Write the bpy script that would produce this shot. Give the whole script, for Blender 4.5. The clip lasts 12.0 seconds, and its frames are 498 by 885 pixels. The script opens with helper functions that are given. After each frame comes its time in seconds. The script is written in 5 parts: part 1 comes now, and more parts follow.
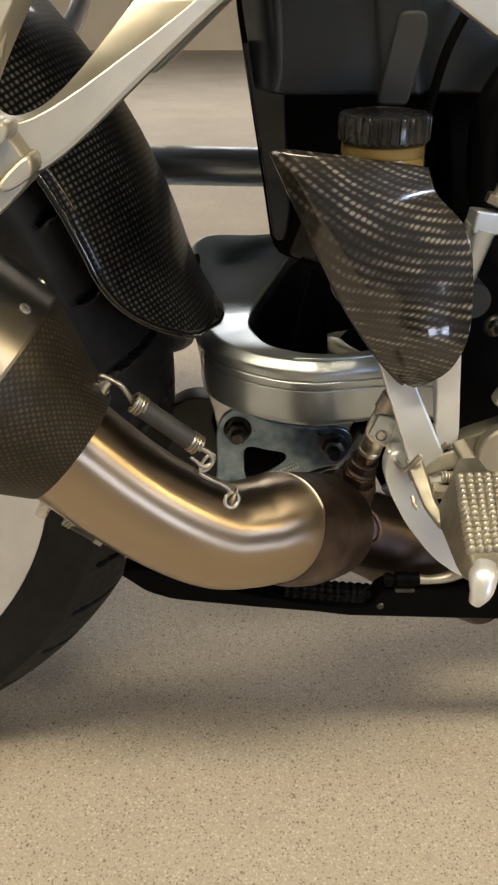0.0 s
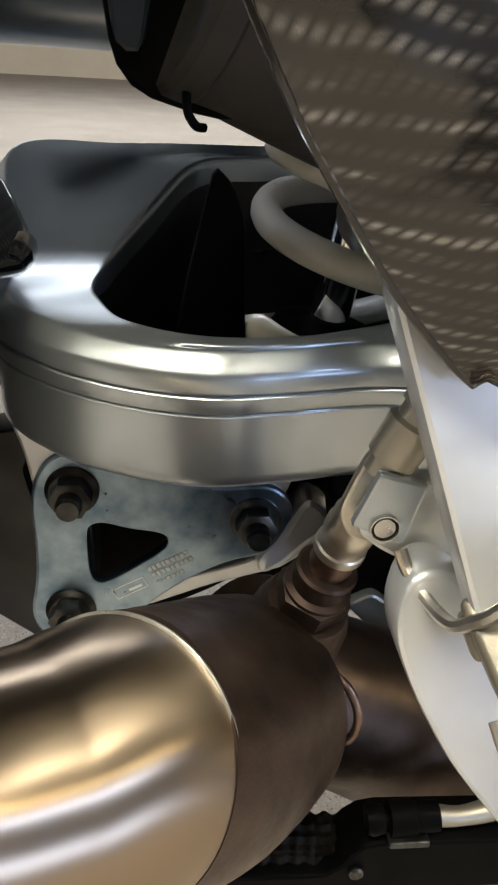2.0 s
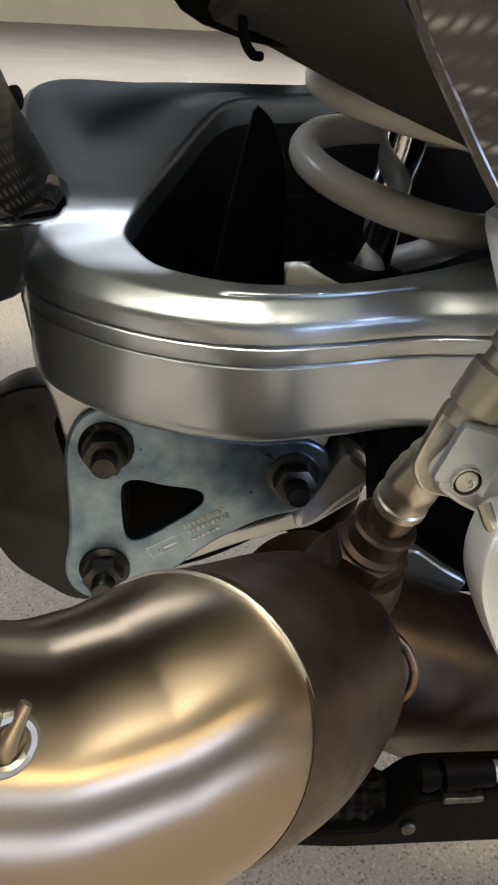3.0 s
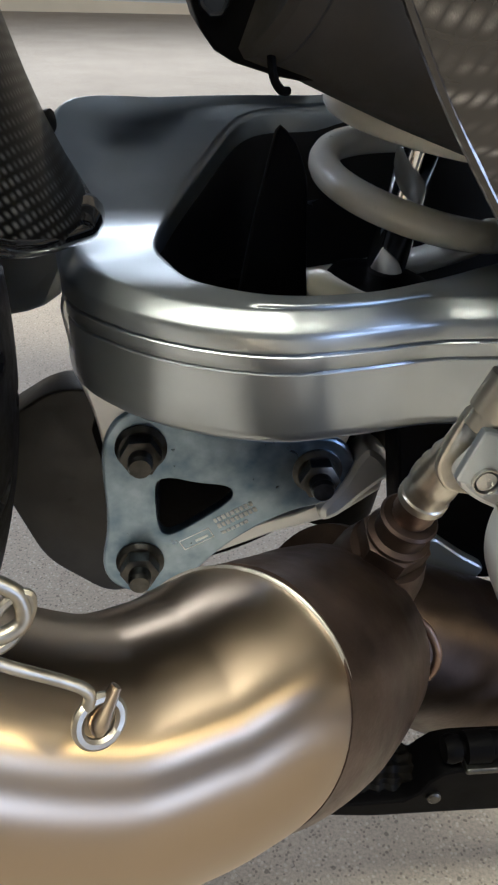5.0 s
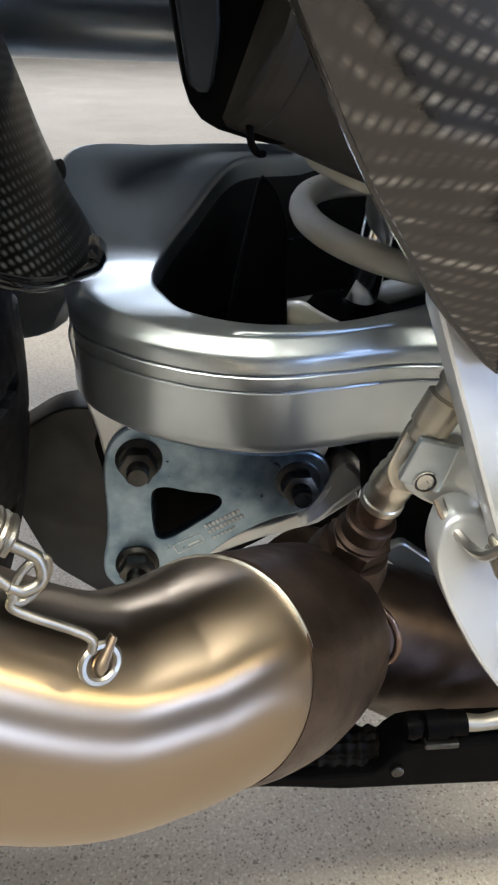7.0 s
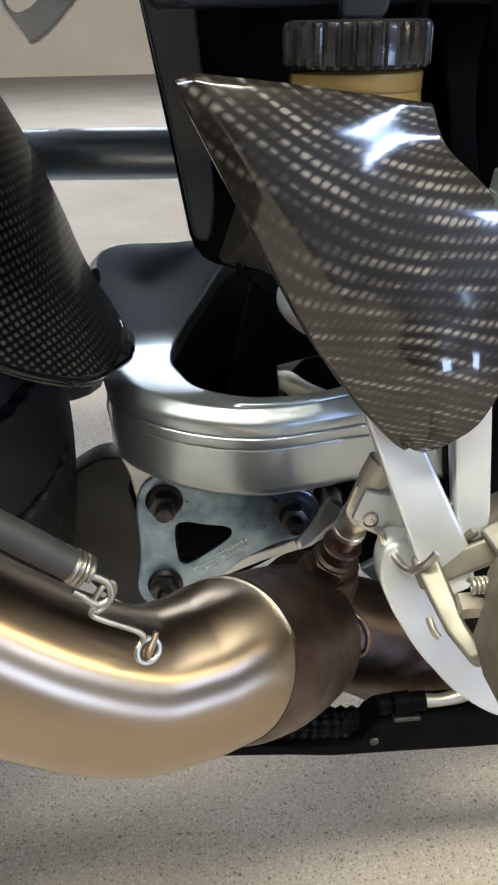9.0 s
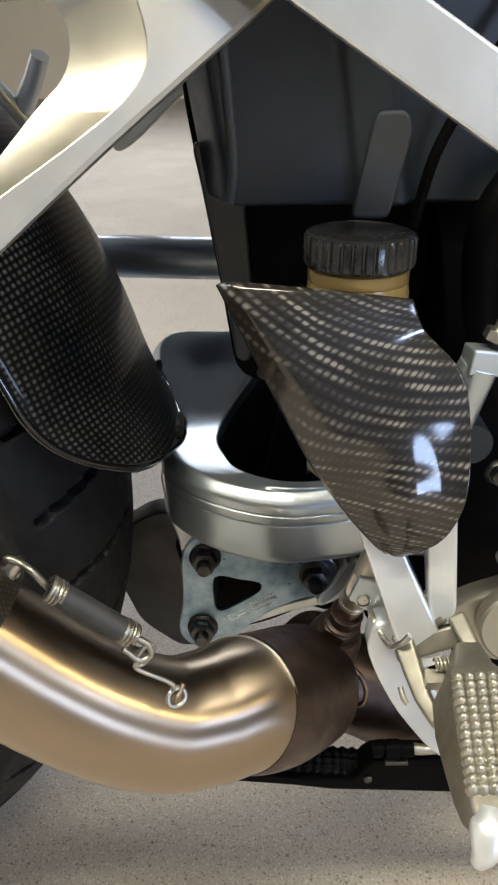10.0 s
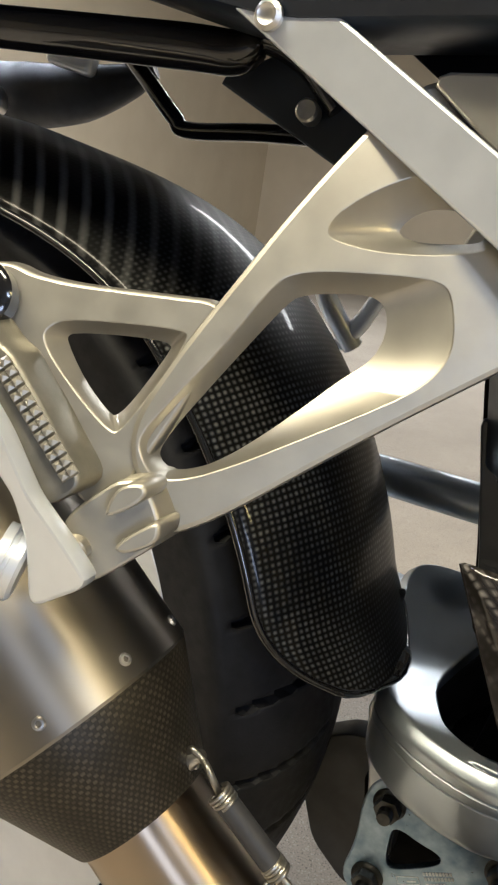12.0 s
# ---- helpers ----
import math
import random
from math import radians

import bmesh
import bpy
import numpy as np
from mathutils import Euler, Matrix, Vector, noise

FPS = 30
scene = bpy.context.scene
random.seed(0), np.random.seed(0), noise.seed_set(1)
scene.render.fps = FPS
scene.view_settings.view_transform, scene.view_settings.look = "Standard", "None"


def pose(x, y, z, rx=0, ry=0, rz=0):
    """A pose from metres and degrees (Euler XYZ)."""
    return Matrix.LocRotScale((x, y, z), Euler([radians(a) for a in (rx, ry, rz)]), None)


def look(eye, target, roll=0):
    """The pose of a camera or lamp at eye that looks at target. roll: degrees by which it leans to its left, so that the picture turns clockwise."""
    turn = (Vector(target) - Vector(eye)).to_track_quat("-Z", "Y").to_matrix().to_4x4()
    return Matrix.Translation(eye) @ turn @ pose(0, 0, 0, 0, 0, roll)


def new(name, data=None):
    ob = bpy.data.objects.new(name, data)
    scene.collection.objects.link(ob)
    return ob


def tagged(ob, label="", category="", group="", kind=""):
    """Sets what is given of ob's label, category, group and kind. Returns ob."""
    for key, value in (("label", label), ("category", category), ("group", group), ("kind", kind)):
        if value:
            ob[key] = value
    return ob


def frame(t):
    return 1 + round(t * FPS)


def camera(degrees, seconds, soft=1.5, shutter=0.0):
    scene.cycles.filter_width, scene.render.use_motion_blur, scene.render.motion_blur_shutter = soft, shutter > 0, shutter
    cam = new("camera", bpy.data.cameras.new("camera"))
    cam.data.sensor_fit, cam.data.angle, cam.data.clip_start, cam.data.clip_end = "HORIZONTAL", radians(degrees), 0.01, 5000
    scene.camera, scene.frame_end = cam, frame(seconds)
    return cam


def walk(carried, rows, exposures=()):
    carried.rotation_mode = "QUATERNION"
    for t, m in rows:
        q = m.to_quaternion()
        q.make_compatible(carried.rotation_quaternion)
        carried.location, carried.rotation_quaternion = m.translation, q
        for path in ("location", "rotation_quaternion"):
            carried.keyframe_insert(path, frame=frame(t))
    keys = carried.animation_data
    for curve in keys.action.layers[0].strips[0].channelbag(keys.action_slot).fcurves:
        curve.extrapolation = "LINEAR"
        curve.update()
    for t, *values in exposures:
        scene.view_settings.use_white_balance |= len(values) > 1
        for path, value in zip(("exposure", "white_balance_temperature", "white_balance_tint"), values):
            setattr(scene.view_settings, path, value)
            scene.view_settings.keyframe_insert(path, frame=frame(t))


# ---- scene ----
cam = camera(35.4, 12.0, soft=2.3)
METRES, EYE, TILT, LEAN, TURN = 0.62, 0.52, -30.0, 0.0, 0.0
ROWS = [
    (0.0, 0.0, 0.0, 0.0, 0.0, 0.0, 0.0),
    (0.5, 0.0488, 0.1942, 0.0065, -1.79, 4.21, -0.15),
    (1.0, 0.0548, 0.3312, 0.0401, -4.56, 4.29, 0.8),
    (1.5, 0.04, 0.3847, 0.0215, -5.51, 3.69, 0.21),
    (2.0, 0.0429, 0.4132, 0.0212, -5.85, 2.71, -0.07),
    (2.5, 0.0292, 0.4323, 0.0193, -6.03, 0.79, 0.1),
    (4.5, 0.0124, 0.4057, 0.0266, -5.42, -1.41, 1.56),
    (5.0, 0.0075, 0.4038, 0.028, -5.45, -1.48, 1.7),
    (5.5, 0.0189, 0.3982, 0.0271, -5.58, -1.35, 1.97),
    (6.0, 0.0126, 0.3913, 0.0335, -5.76, -0.96, 2.07),
    (6.5, 0.0185, 0.3772, 0.0288, -5.62, -0.43, 2.1),
    (7.0, 0.0118, 0.3511, 0.0223, -5.36, 0.2, 1.48),
    (9.0, 0.0137, 0.2199, 0.0424, -4.02, 1.46, 3.44),
    (9.5, 0.0205, 0.1549, 0.0706, -3.8, 0.99, 3.84),
    (10.0, 0.0345, 0.106, 0.0903, 0.32, 2.75, 0.05),
    (10.5, 0.0635, 0.087, 0.1065, 8.74, 7.91, -7.99),
    (11.0, 0.1071, 0.1106, 0.1078, 15.45, 10.79, -15.52),
    (11.5, 0.0953, 0.1006, 0.1017, 18.9, 11.78, -19.57),
    (12.0, 0.0523, 0.0761, 0.1302, 17.7, 12.59, -19.78),
]
walk(cam, [(t, pose(0, 0, EYE, TILT, LEAN, TURN) @ pose(METRES * x, METRES * y, METRES * z, 90 + pitch, roll, yaw)) for t, x, y, z, yaw, pitch, roll in ROWS],
     exposures=[(0.0, 0.04, 5350, 15), (0.5, 0.26, 5150, 15), (1.0, 0.30, 4950, 15), (1.5, 0.38, 4900, 15), (2.5, 0.37, 4950, 15), (5.5, 0.42, 4650, 15), (7.0, 0.50, 4650, 15), (9.0, 0.53, 4650, 14), (9.5, 0.46, 4700, 14), (10.5, 0.31, 4850, 14), (12.0, 0.21, 5000, 14)])

# world, lamps and exposure ------------------------------------------------
world = bpy.data.worlds.new("garage_world")
world.use_nodes = True
scene.world = world
world.node_tree.nodes["Background"].inputs[0].default_value = (0.5, 0.52, 0.55, 1)
world.node_tree.nodes["Background"].inputs[1].default_value = 0.0


def strip_light(name, x, y, z, length, width, watts, colour, turn=0.0, tilt=0.0):
    """A ceiling strip light: a lit area as long as its tube."""
    data = bpy.data.lights.new(name, "AREA")
    data.shape, data.size, data.size_y = "RECTANGLE", length, width
    data.energy, data.color = watts, colour
    ob = new(name, data)
    ob.matrix_basis = pose(x, y, z, tilt, 0, turn)
    return ob


WARM, COOL = (1.0, 0.68, 0.21), (0.95, 0.975, 1.0)
strip_light("warm_strip_light", 5.8, -1.00, 2.50, 5.4, 0.20, 150, WARM)
strip_light("near_strip_light", -0.2, -0.62, 2.50, 2.4, 0.30, 104, (1.0, 0.77, 0.40))
doorway_light = bpy.data.lights.new("doorway_daylight", "AREA")
doorway_light.shape, doorway_light.size, doorway_light.size_y = "RECTANGLE", 2.6, 1.5
doorway_light.energy, doorway_light.color = 120, (0.97, 0.985, 1.0)
new("doorway_daylight", doorway_light).matrix_basis = look((6.0, -6.49, 0.80), (6.0, 0.0, 0.80))
strip_light("white_strip_light", 3.4, -2.00, 2.45, 1.4, 0.40, 95, COOL, 0, -25)
strip_light("far_strip_light", 0.0, 4.4, 2.52, 3.0, 0.50, 105, (1.0, 0.86, 0.62))
strip_light("left_strip_light", -2.6, 1.2, 2.52, 3.0, 0.30, 95, (1.0, 0.92, 0.78), 90)


# materials ----------------------------------------------------------------
class Nodes:
    """A small builder of node materials."""

    def __init__(self, name):
        self.mat = bpy.data.materials.new(name)
        self.mat.use_nodes = True
        self.tree = self.mat.node_tree
        self.bsdf = self.tree.nodes["Principled BSDF"]

    def node(self, kind, **inputs):
        n = self.tree.nodes.new(kind)
        for key, value in inputs.items():
            self.put(n, key, value)
        return n

    def put(self, n, key, value):
        socket = n.inputs[int(key[1:])] if key[0] == "i" and key[1:].isdigit() else n.inputs[key.replace("_", " ")]
        if isinstance(value, bpy.types.NodeSocket):
            self.tree.links.new(value, socket)
        else:
            socket.default_value = value

    def set(self, **inputs):
        for key, value in inputs.items():
            self.put(self.bsdf, key, value)
        return self

    def coords(self, which="Object", scale=(1, 1, 1)):
        tc = self.node("ShaderNodeTexCoord")
        mp = self.node("ShaderNodeMapping", Vector=tc.outputs[which], Scale=scale)
        return mp.outputs[0]

    def noise(self, vec, scale, detail=3.0, rough=0.55):
        return self.node("ShaderNodeTexNoise", Vector=vec, Scale=scale, Detail=detail, Roughness=rough).outputs[0]

    def ramp(self, fac, stops):
        r = self.node("ShaderNodeValToRGB", Fac=fac)
        el = r.color_ramp.elements
        while len(el) < len(stops):
            el.new(0.5)
        for e, (p, c) in zip(el, stops):
            e.position, e.color = p, (*c, 1) if len(c) == 3 else c
        return r.outputs[0]

    def grey(self, fac, a, b, lo=0.3, hi=0.7):
        m = self.node("ShaderNodeMapRange", Value=fac, From_Min=lo, From_Max=hi, To_Min=a, To_Max=b)
        return m.outputs[0]

    def math(self, op, a, b=0.0):
        m = self.node("ShaderNodeMath", i0=a, i1=b)
        m.operation = op
        return m.outputs[0]

    def mix(self, fac, a, b):
        m = self.node("ShaderNodeMix")
        m.data_type = "RGBA"
        for i, v in ((0, fac), (6, a), (7, b)):
            if isinstance(v, bpy.types.NodeSocket):
                self.tree.links.new(v, m.inputs[i])
            else:
                m.inputs[i].default_value = v
        return m.outputs[2]

    def tangent(self):
        t = self.node("ShaderNodeTangent")
        t.direction_type = "UV_MAP"
        return t.outputs[0]

    def bump(self, height, strength, distance):
        self.set(Normal=self.node("ShaderNodeBump", Height=height, Strength=strength, Distance=distance).outputs[0])
        return self


def rgb(r, g, b):
    return (r, g, b, 1)


def worn(name, dark, light, metal, rough, scale=60, grain=900, bump=0.15, spread=0.12, coat=0.0, spec=0.5):
    """Paint or metal with cloudy colour, a fine grain and uneven gloss."""
    n = Nodes(name)
    v = n.coords()
    cloud, fine = n.noise(v, scale, 4), n.noise(v, grain, 2)
    n.set(Base_Color=n.ramp(cloud, [(0.3, dark), (0.7, light)]), Metallic=metal,
          Roughness=n.grey(n.noise(v, scale * 2.3, 5), max(0.02, rough - spread), rough + spread), Coat_Weight=coat, Coat_Roughness=0.08, Specular_IOR_Level=spec)
    return n.bump(fine, bump, 0.0003).mat


def brushed(name, stops, rough):
    """Polished tube with fine lines drawn round it; the tint changes along its length."""
    n = Nodes(name)
    uv = n.coords("UV")
    sep = n.node("ShaderNodeSeparateXYZ", Vector=uv)
    lines = n.noise(n.coords("UV", (2600, 3, 1)), 1.0, 1)
    cloud = n.noise(n.coords("Object"), 45, 4)
    tint = n.ramp(n.math("ADD", n.math("MULTIPLY", sep.outputs[0], 1.0), n.math("MULTIPLY", n.math("SUBTRACT", cloud, 0.5), 0.03)), stops)
    n.set(Base_Color=n.mix(n.grey(lines, 0.0, 0.006), tint, rgb(0.2, 0.16, 0.12)), Metallic=1.0,
          Roughness=n.grey(n.math("ADD", lines, n.math("MULTIPLY", cloud, 0.6)), rough - 0.004, rough + 0.006, 0.5, 1.1),
          Anisotropic=0.85, Tangent=n.tangent())
    return n.mat


def carbon(name, pitch, turn, low, high, twill=True, coat=1.0, rough=0.32, gloss=0.05, metal=0.55, spec=0.5):
    """Woven carbon under clear lacquer: tows over and under, each a little rounded."""
    n = Nodes(name)
    tc = n.node("ShaderNodeTexCoord")
    mp = n.node("ShaderNodeMapping", Vector=tc.outputs["UV"], Scale=(1 / pitch, (0.55 if twill == "rows" else 1) / pitch, 1), Rotation=(0, 0, radians(turn)))
    warp = n.node("ShaderNodeTexNoise", Vector=mp.outputs[0], Scale=0.35, Detail=2.0)
    off = n.node("ShaderNodeVectorMath", i0=warp.outputs[1], i1=(-0.5, -0.5, 0))
    sc = n.node("ShaderNodeVectorMath", i0=off.outputs[0])
    sc.operation = "SCALE"
    sc.inputs["Scale"].default_value = 0.35
    add = n.node("ShaderNodeVectorMath", i0=mp.outputs[0], i1=sc.outputs[0])
    s = n.node("ShaderNodeSeparateXYZ", Vector=add.outputs[0])
    u, v = s.outputs[0], s.outputs[1]
    i, j = n.math("FLOOR", u), n.math("FLOOR", v)
    over = n.math("LESS_THAN", n.math("FLOORED_MODULO", n.math("ADD", i, j), 2.0), 1.0)
    hu = n.math("SINE", n.math("MULTIPLY", n.math("FRACT", u), math.pi))
    hv = n.math("SINE", n.math("MULTIPLY", n.math("FRACT", v), math.pi))
    if twill == "rows":
        slip = n.math("ADD", n.math("MULTIPLY", u, 1.0), n.math("MULTIPLY", n.math("FRACT", v), 1.5))
        slip = n.math("ADD", slip, n.math("MULTIPLY", j, 0.37))
        i = n.math("FLOOR", slip)
        da = n.math("SINE", n.math("MULTIPLY", n.math("FRACT", v), math.pi))
        dl = n.math("SINE", n.math("MULTIPLY", n.math("FRACT", slip), math.pi))
        streak = n.noise(n.node("ShaderNodeMapping", Vector=mp.outputs[0], Scale=(0.10, 0.75, 1)).outputs[0], 1.0, 3)
        strength = n.math("MAXIMUM", n.grey(streak, 0.0, 1.7, 0.43, 0.66), 0.15)
    height = n.math("MULTIPLY", n.math("POWER", da, 5.0), n.math("POWER", dl, 1.6)) if twill == "rows" else n.math("MULTIPLY", n.math("POWER", hu, 3.0), n.math("POWER", hv, 3.0)) if twill == "dots" else n.node("ShaderNodeMix", i0=over, i2=hv, i3=hu).outputs[0]
    fibre = n.noise(mp.outputs[0], 14, 2)
    cell = n.node("ShaderNodeTexWhiteNoise", Vector=n.node("ShaderNodeCombineXYZ", X=i, Y=j).outputs[0])
    cell.noise_dimensions = "2D"
    shade = n.math("MULTIPLY", n.grey(cell.outputs[0], 0.6, 1.25, 0, 1), n.grey(fibre, 0.7, 1.2))
    tone = n.math("MULTIPLY", n.math("MULTIPLY", n.math("POWER", height, 0.8), shade), 1.0 if twill in ("dots", "rows") else n.grey(over, 0.2, 1.0, 0, 1))
    patch = n.grey(n.node("ShaderNodeTexNoise", Vector=mp.outputs[0], Scale=0.06, Detail=3.0).outputs[0], 0.45, 1.2, 0.36, 0.62)
    tone = n.math("MULTIPLY", tone, patch)
    if twill == "rows":
        tone = n.math("MULTIPLY", tone, strength)
    wave = n.node("ShaderNodeTexNoise", Vector=mp.outputs[0], Scale=0.09, Detail=2.0).outputs[0]
    if twill == "dots":
        upper = n.grey(n.node("ShaderNodeSeparateXYZ", Vector=tc.outputs["UV"]).outputs[1], 0.0, 1.0, 0.20, 0.30)
        upper = n.math("MINIMUM", n.math("MAXIMUM", upper, 0.0), 1.0)
        twist = n.math("SINE", n.math("MULTIPLY", n.math("SUBTRACT", u, n.math("MULTIPLY", v, 0.85)), 1.5))
        stripe = n.math("MULTIPLY", n.math("MAXIMUM", n.grey(twist, 0.0, 0.5, 0.0, 1.0), 0.0), n.grey(fibre, 0.6, 1.1))
        tone = n.math("ADD", n.math("MULTIPLY", tone, n.math("SUBTRACT", 1.0, upper)), n.math("MULTIPLY", stripe, upper))
    n.set(Coat_Normal=n.node("ShaderNodeBump", Height=wave, Strength=0.10, Distance=0.002).outputs[0])
    n.set(Base_Color=n.mix(tone, low, high), Metallic=metal, Roughness=rough, Coat_Weight=coat, Coat_Roughness=gloss, Coat_IOR=1.6, Specular_IOR_Level=spec)
    return n.bump(height, 0.10 if twill in ("dots", "rows") else 0.2, pitch * 0.10).mat


def plain(name, colour, metal, rough, **more):
    n = Nodes(name)
    n.set(Base_Color=rgb(*colour), Metallic=metal, Roughness=rough, **more)
    return n.mat


SILVER = worn("silver_satin_paint", (0.655, 0.68, 0.715), (0.735, 0.76, 0.795), 0.6, 0.34, 40, 2500, 0.04, 0.06, 0.2)
SWING = worn("grey_swingarm_paint", (0.44, 0.49, 0.545), (0.52, 0.57, 0.625), 0.82, 0.31, 30, 1800, 0.02, 0.03, 0.1)
CHAMP = worn("champagne_cast_aluminium", (0.375, 0.355, 0.300), (0.430, 0.410, 0.350), 0.80, 0.40, 50, 2200, 0.05, 0.05, 0.1)
ZINC = worn("blue_zinc_plate", (0.15, 0.225, 0.33), (0.40, 0.50, 0.62), 1.0, 0.32, 75, 900, 0.06, 0.05)
STEEL = worn("bright_steel", (0.50, 0.49, 0.47), (0.66, 0.65, 0.62), 1.0, 0.34, 150, 1500, 0.15, 0.08)
WIRE = worn("tarnished_spring_wire", (0.30, 0.285, 0.245), (0.44, 0.42, 0.37), 1.0, 0.40, 150, 1500, 0.12, 0.08)
DARKSTEEL = worn("dark_bolt_steel", (0.05, 0.05, 0.05), (0.12, 0.12, 0.115), 1.0, 0.38, 150, 1500, 0.2, 0.1)
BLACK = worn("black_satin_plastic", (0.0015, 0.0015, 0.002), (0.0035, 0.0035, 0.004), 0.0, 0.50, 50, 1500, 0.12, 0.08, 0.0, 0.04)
GREYPLASTIC = worn("dark_grey_plastic", (0.0125, 0.0165, 0.024), (0.020, 0.026, 0.037), 0.0, 0.34, 40, 1800, 0.12, 0.06, 0.0, 0.35)
# lit copy of the dark grey plastic, for the mudguard's bright fold and facet
LITGREY = worn("lit_grey_plastic", (0.030, 0.034, 0.042), (0.042, 0.047, 0.057), 0.0, 0.40, 40, 1800, 0.10, 0.06, 0.0, 0.4)
GLOSSBLACK = plain("gloss_black_paint", (0.008, 0.008, 0.009), 0.0, 0.12, Coat_Weight=0.5)
RUBBER = worn("tyre_rubber", (0.008, 0.008, 0.009), (0.014, 0.014, 0.015), 0.0, 0.62, 70, 700, 0.35, 0.1, 0.0, 0.2)
TITAN = brushed("bronze_titanium_tube", [(0.0, (0.38, 0.312, 0.232)), (0.10, (0.40, 0.328, 0.244)), (0.16, (0.33, 0.268, 0.197))], 0.33)
MUFFLER = brushed("grey_titanium_sleeve", [(0.0, (0.30, 0.275, 0.235)), (0.3, (0.34, 0.315, 0.27))], 0.44)
COLLECTOR = worn("heat_browned_steel", (0.050, 0.036, 0.030), (0.115, 0.083, 0.068), 0.85, 0.42, 55, 700, 0.25, 0.10)
DARKBROWN = worn("dark_brown_steel", (0.034, 0.025, 0.021), (0.085, 0.062, 0.052), 0.85, 0.40, 40, 700, 0.25, 0.10)
CARBON_COVER = carbon("twill_carbon", 0.0024, 0, rgb(0.0105, 0.0088, 0.0074), rgb(0.200, 0.186, 0.168), "rows", rough=0.42, gloss=0.09, metal=0.1, spec=0.14)
CARBON_HUGGER = carbon("fine_woven_carbon", 0.0034, 4, rgb(0.0015, 0.0015, 0.0015), rgb(0.10, 0.10, 0.096), "dots", 0.18, 0.42, 0.05, 0.2, 0.08)
CARBON_CONE = carbon("matt_carbon", 0.0018, 0, rgb(0.014, 0.012, 0.008), rgb(0.072, 0.060, 0.042), False, 0.0, 0.45)
CREAM = worn("cream_spring_paint", (0.76, 0.735, 0.64), (0.82, 0.80, 0.71), 0.0, 0.33, 60, 1500, 0.08, 0.06, 0.4)
CHROME = plain("chrome_rod", (0.75, 0.75, 0.76), 1.0, 0.06)
AMBER = plain("amber_fluid_neck", (0.33, 0.235, 0.075), 0.0, 0.22, Transmission_Weight=0.35)
COPPER = worn("copper_brown_steel", (0.15, 0.105, 0.085), (0.27, 0.20, 0.165), 1.0, 0.38, 200, 900, 0.2, 0.1)
PASSIVE = worn("yellow_passivated_steel", (0.56, 0.53, 0.45), (0.74, 0.71, 0.63), 1.0, 0.36, 220, 900, 0.15, 0.08)
PEGMETAL = worn("grey_cast_peg", (0.22, 0.208, 0.172), (0.29, 0.275, 0.232), 0.8, 0.45, 90, 1500, 0.2, 0.08)
CANISTER = worn("matt_black_canister", (0.028, 0.026, 0.024), (0.040, 0.037, 0.034), 0.0, 0.55, 60, 1500, 0.15, 0.08, 0.0, 0.4)
WELLSHADE = worn("shade_dark_well", (0.018, 0.019, 0.020), (0.030, 0.031, 0.033), 0.3, 0.48, 30, 1800, 0.1, 0.06)
SLEEVE = worn("grey_rubber_sleeve", (0.022, 0.022, 0.024), (0.034, 0.034, 0.036), 0.0, 0.58, 90, 1500, 0.15, 0.06)
SCUFFED = worn("scuffed_dark_steel", (0.012, 0.013, 0.015), (0.036, 0.038, 0.042), 0.2, 0.45, 28, 900, 0.2, 0.12)
INK = plain("etched_mark", (0.88, 0.91, 0.94), 0.0, 0.7)


def braid_material():
    n = Nodes("black_braid")
    w = n.node("ShaderNodeTexWave", Vector=n.coords("UV", (1, 1, 1)), Scale=90.0, Distortion=1.5)
    n.set(Base_Color=n.ramp(w.outputs[1], [(0.2, (0.003, 0.003, 0.003)), (0.8, (0.009, 0.008, 0.007))]), Roughness=0.6, Specular_IOR_Level=0.12)
    return n.bump(w.outputs[1], 0.15, 0.0005).mat


BRAID = braid_material()


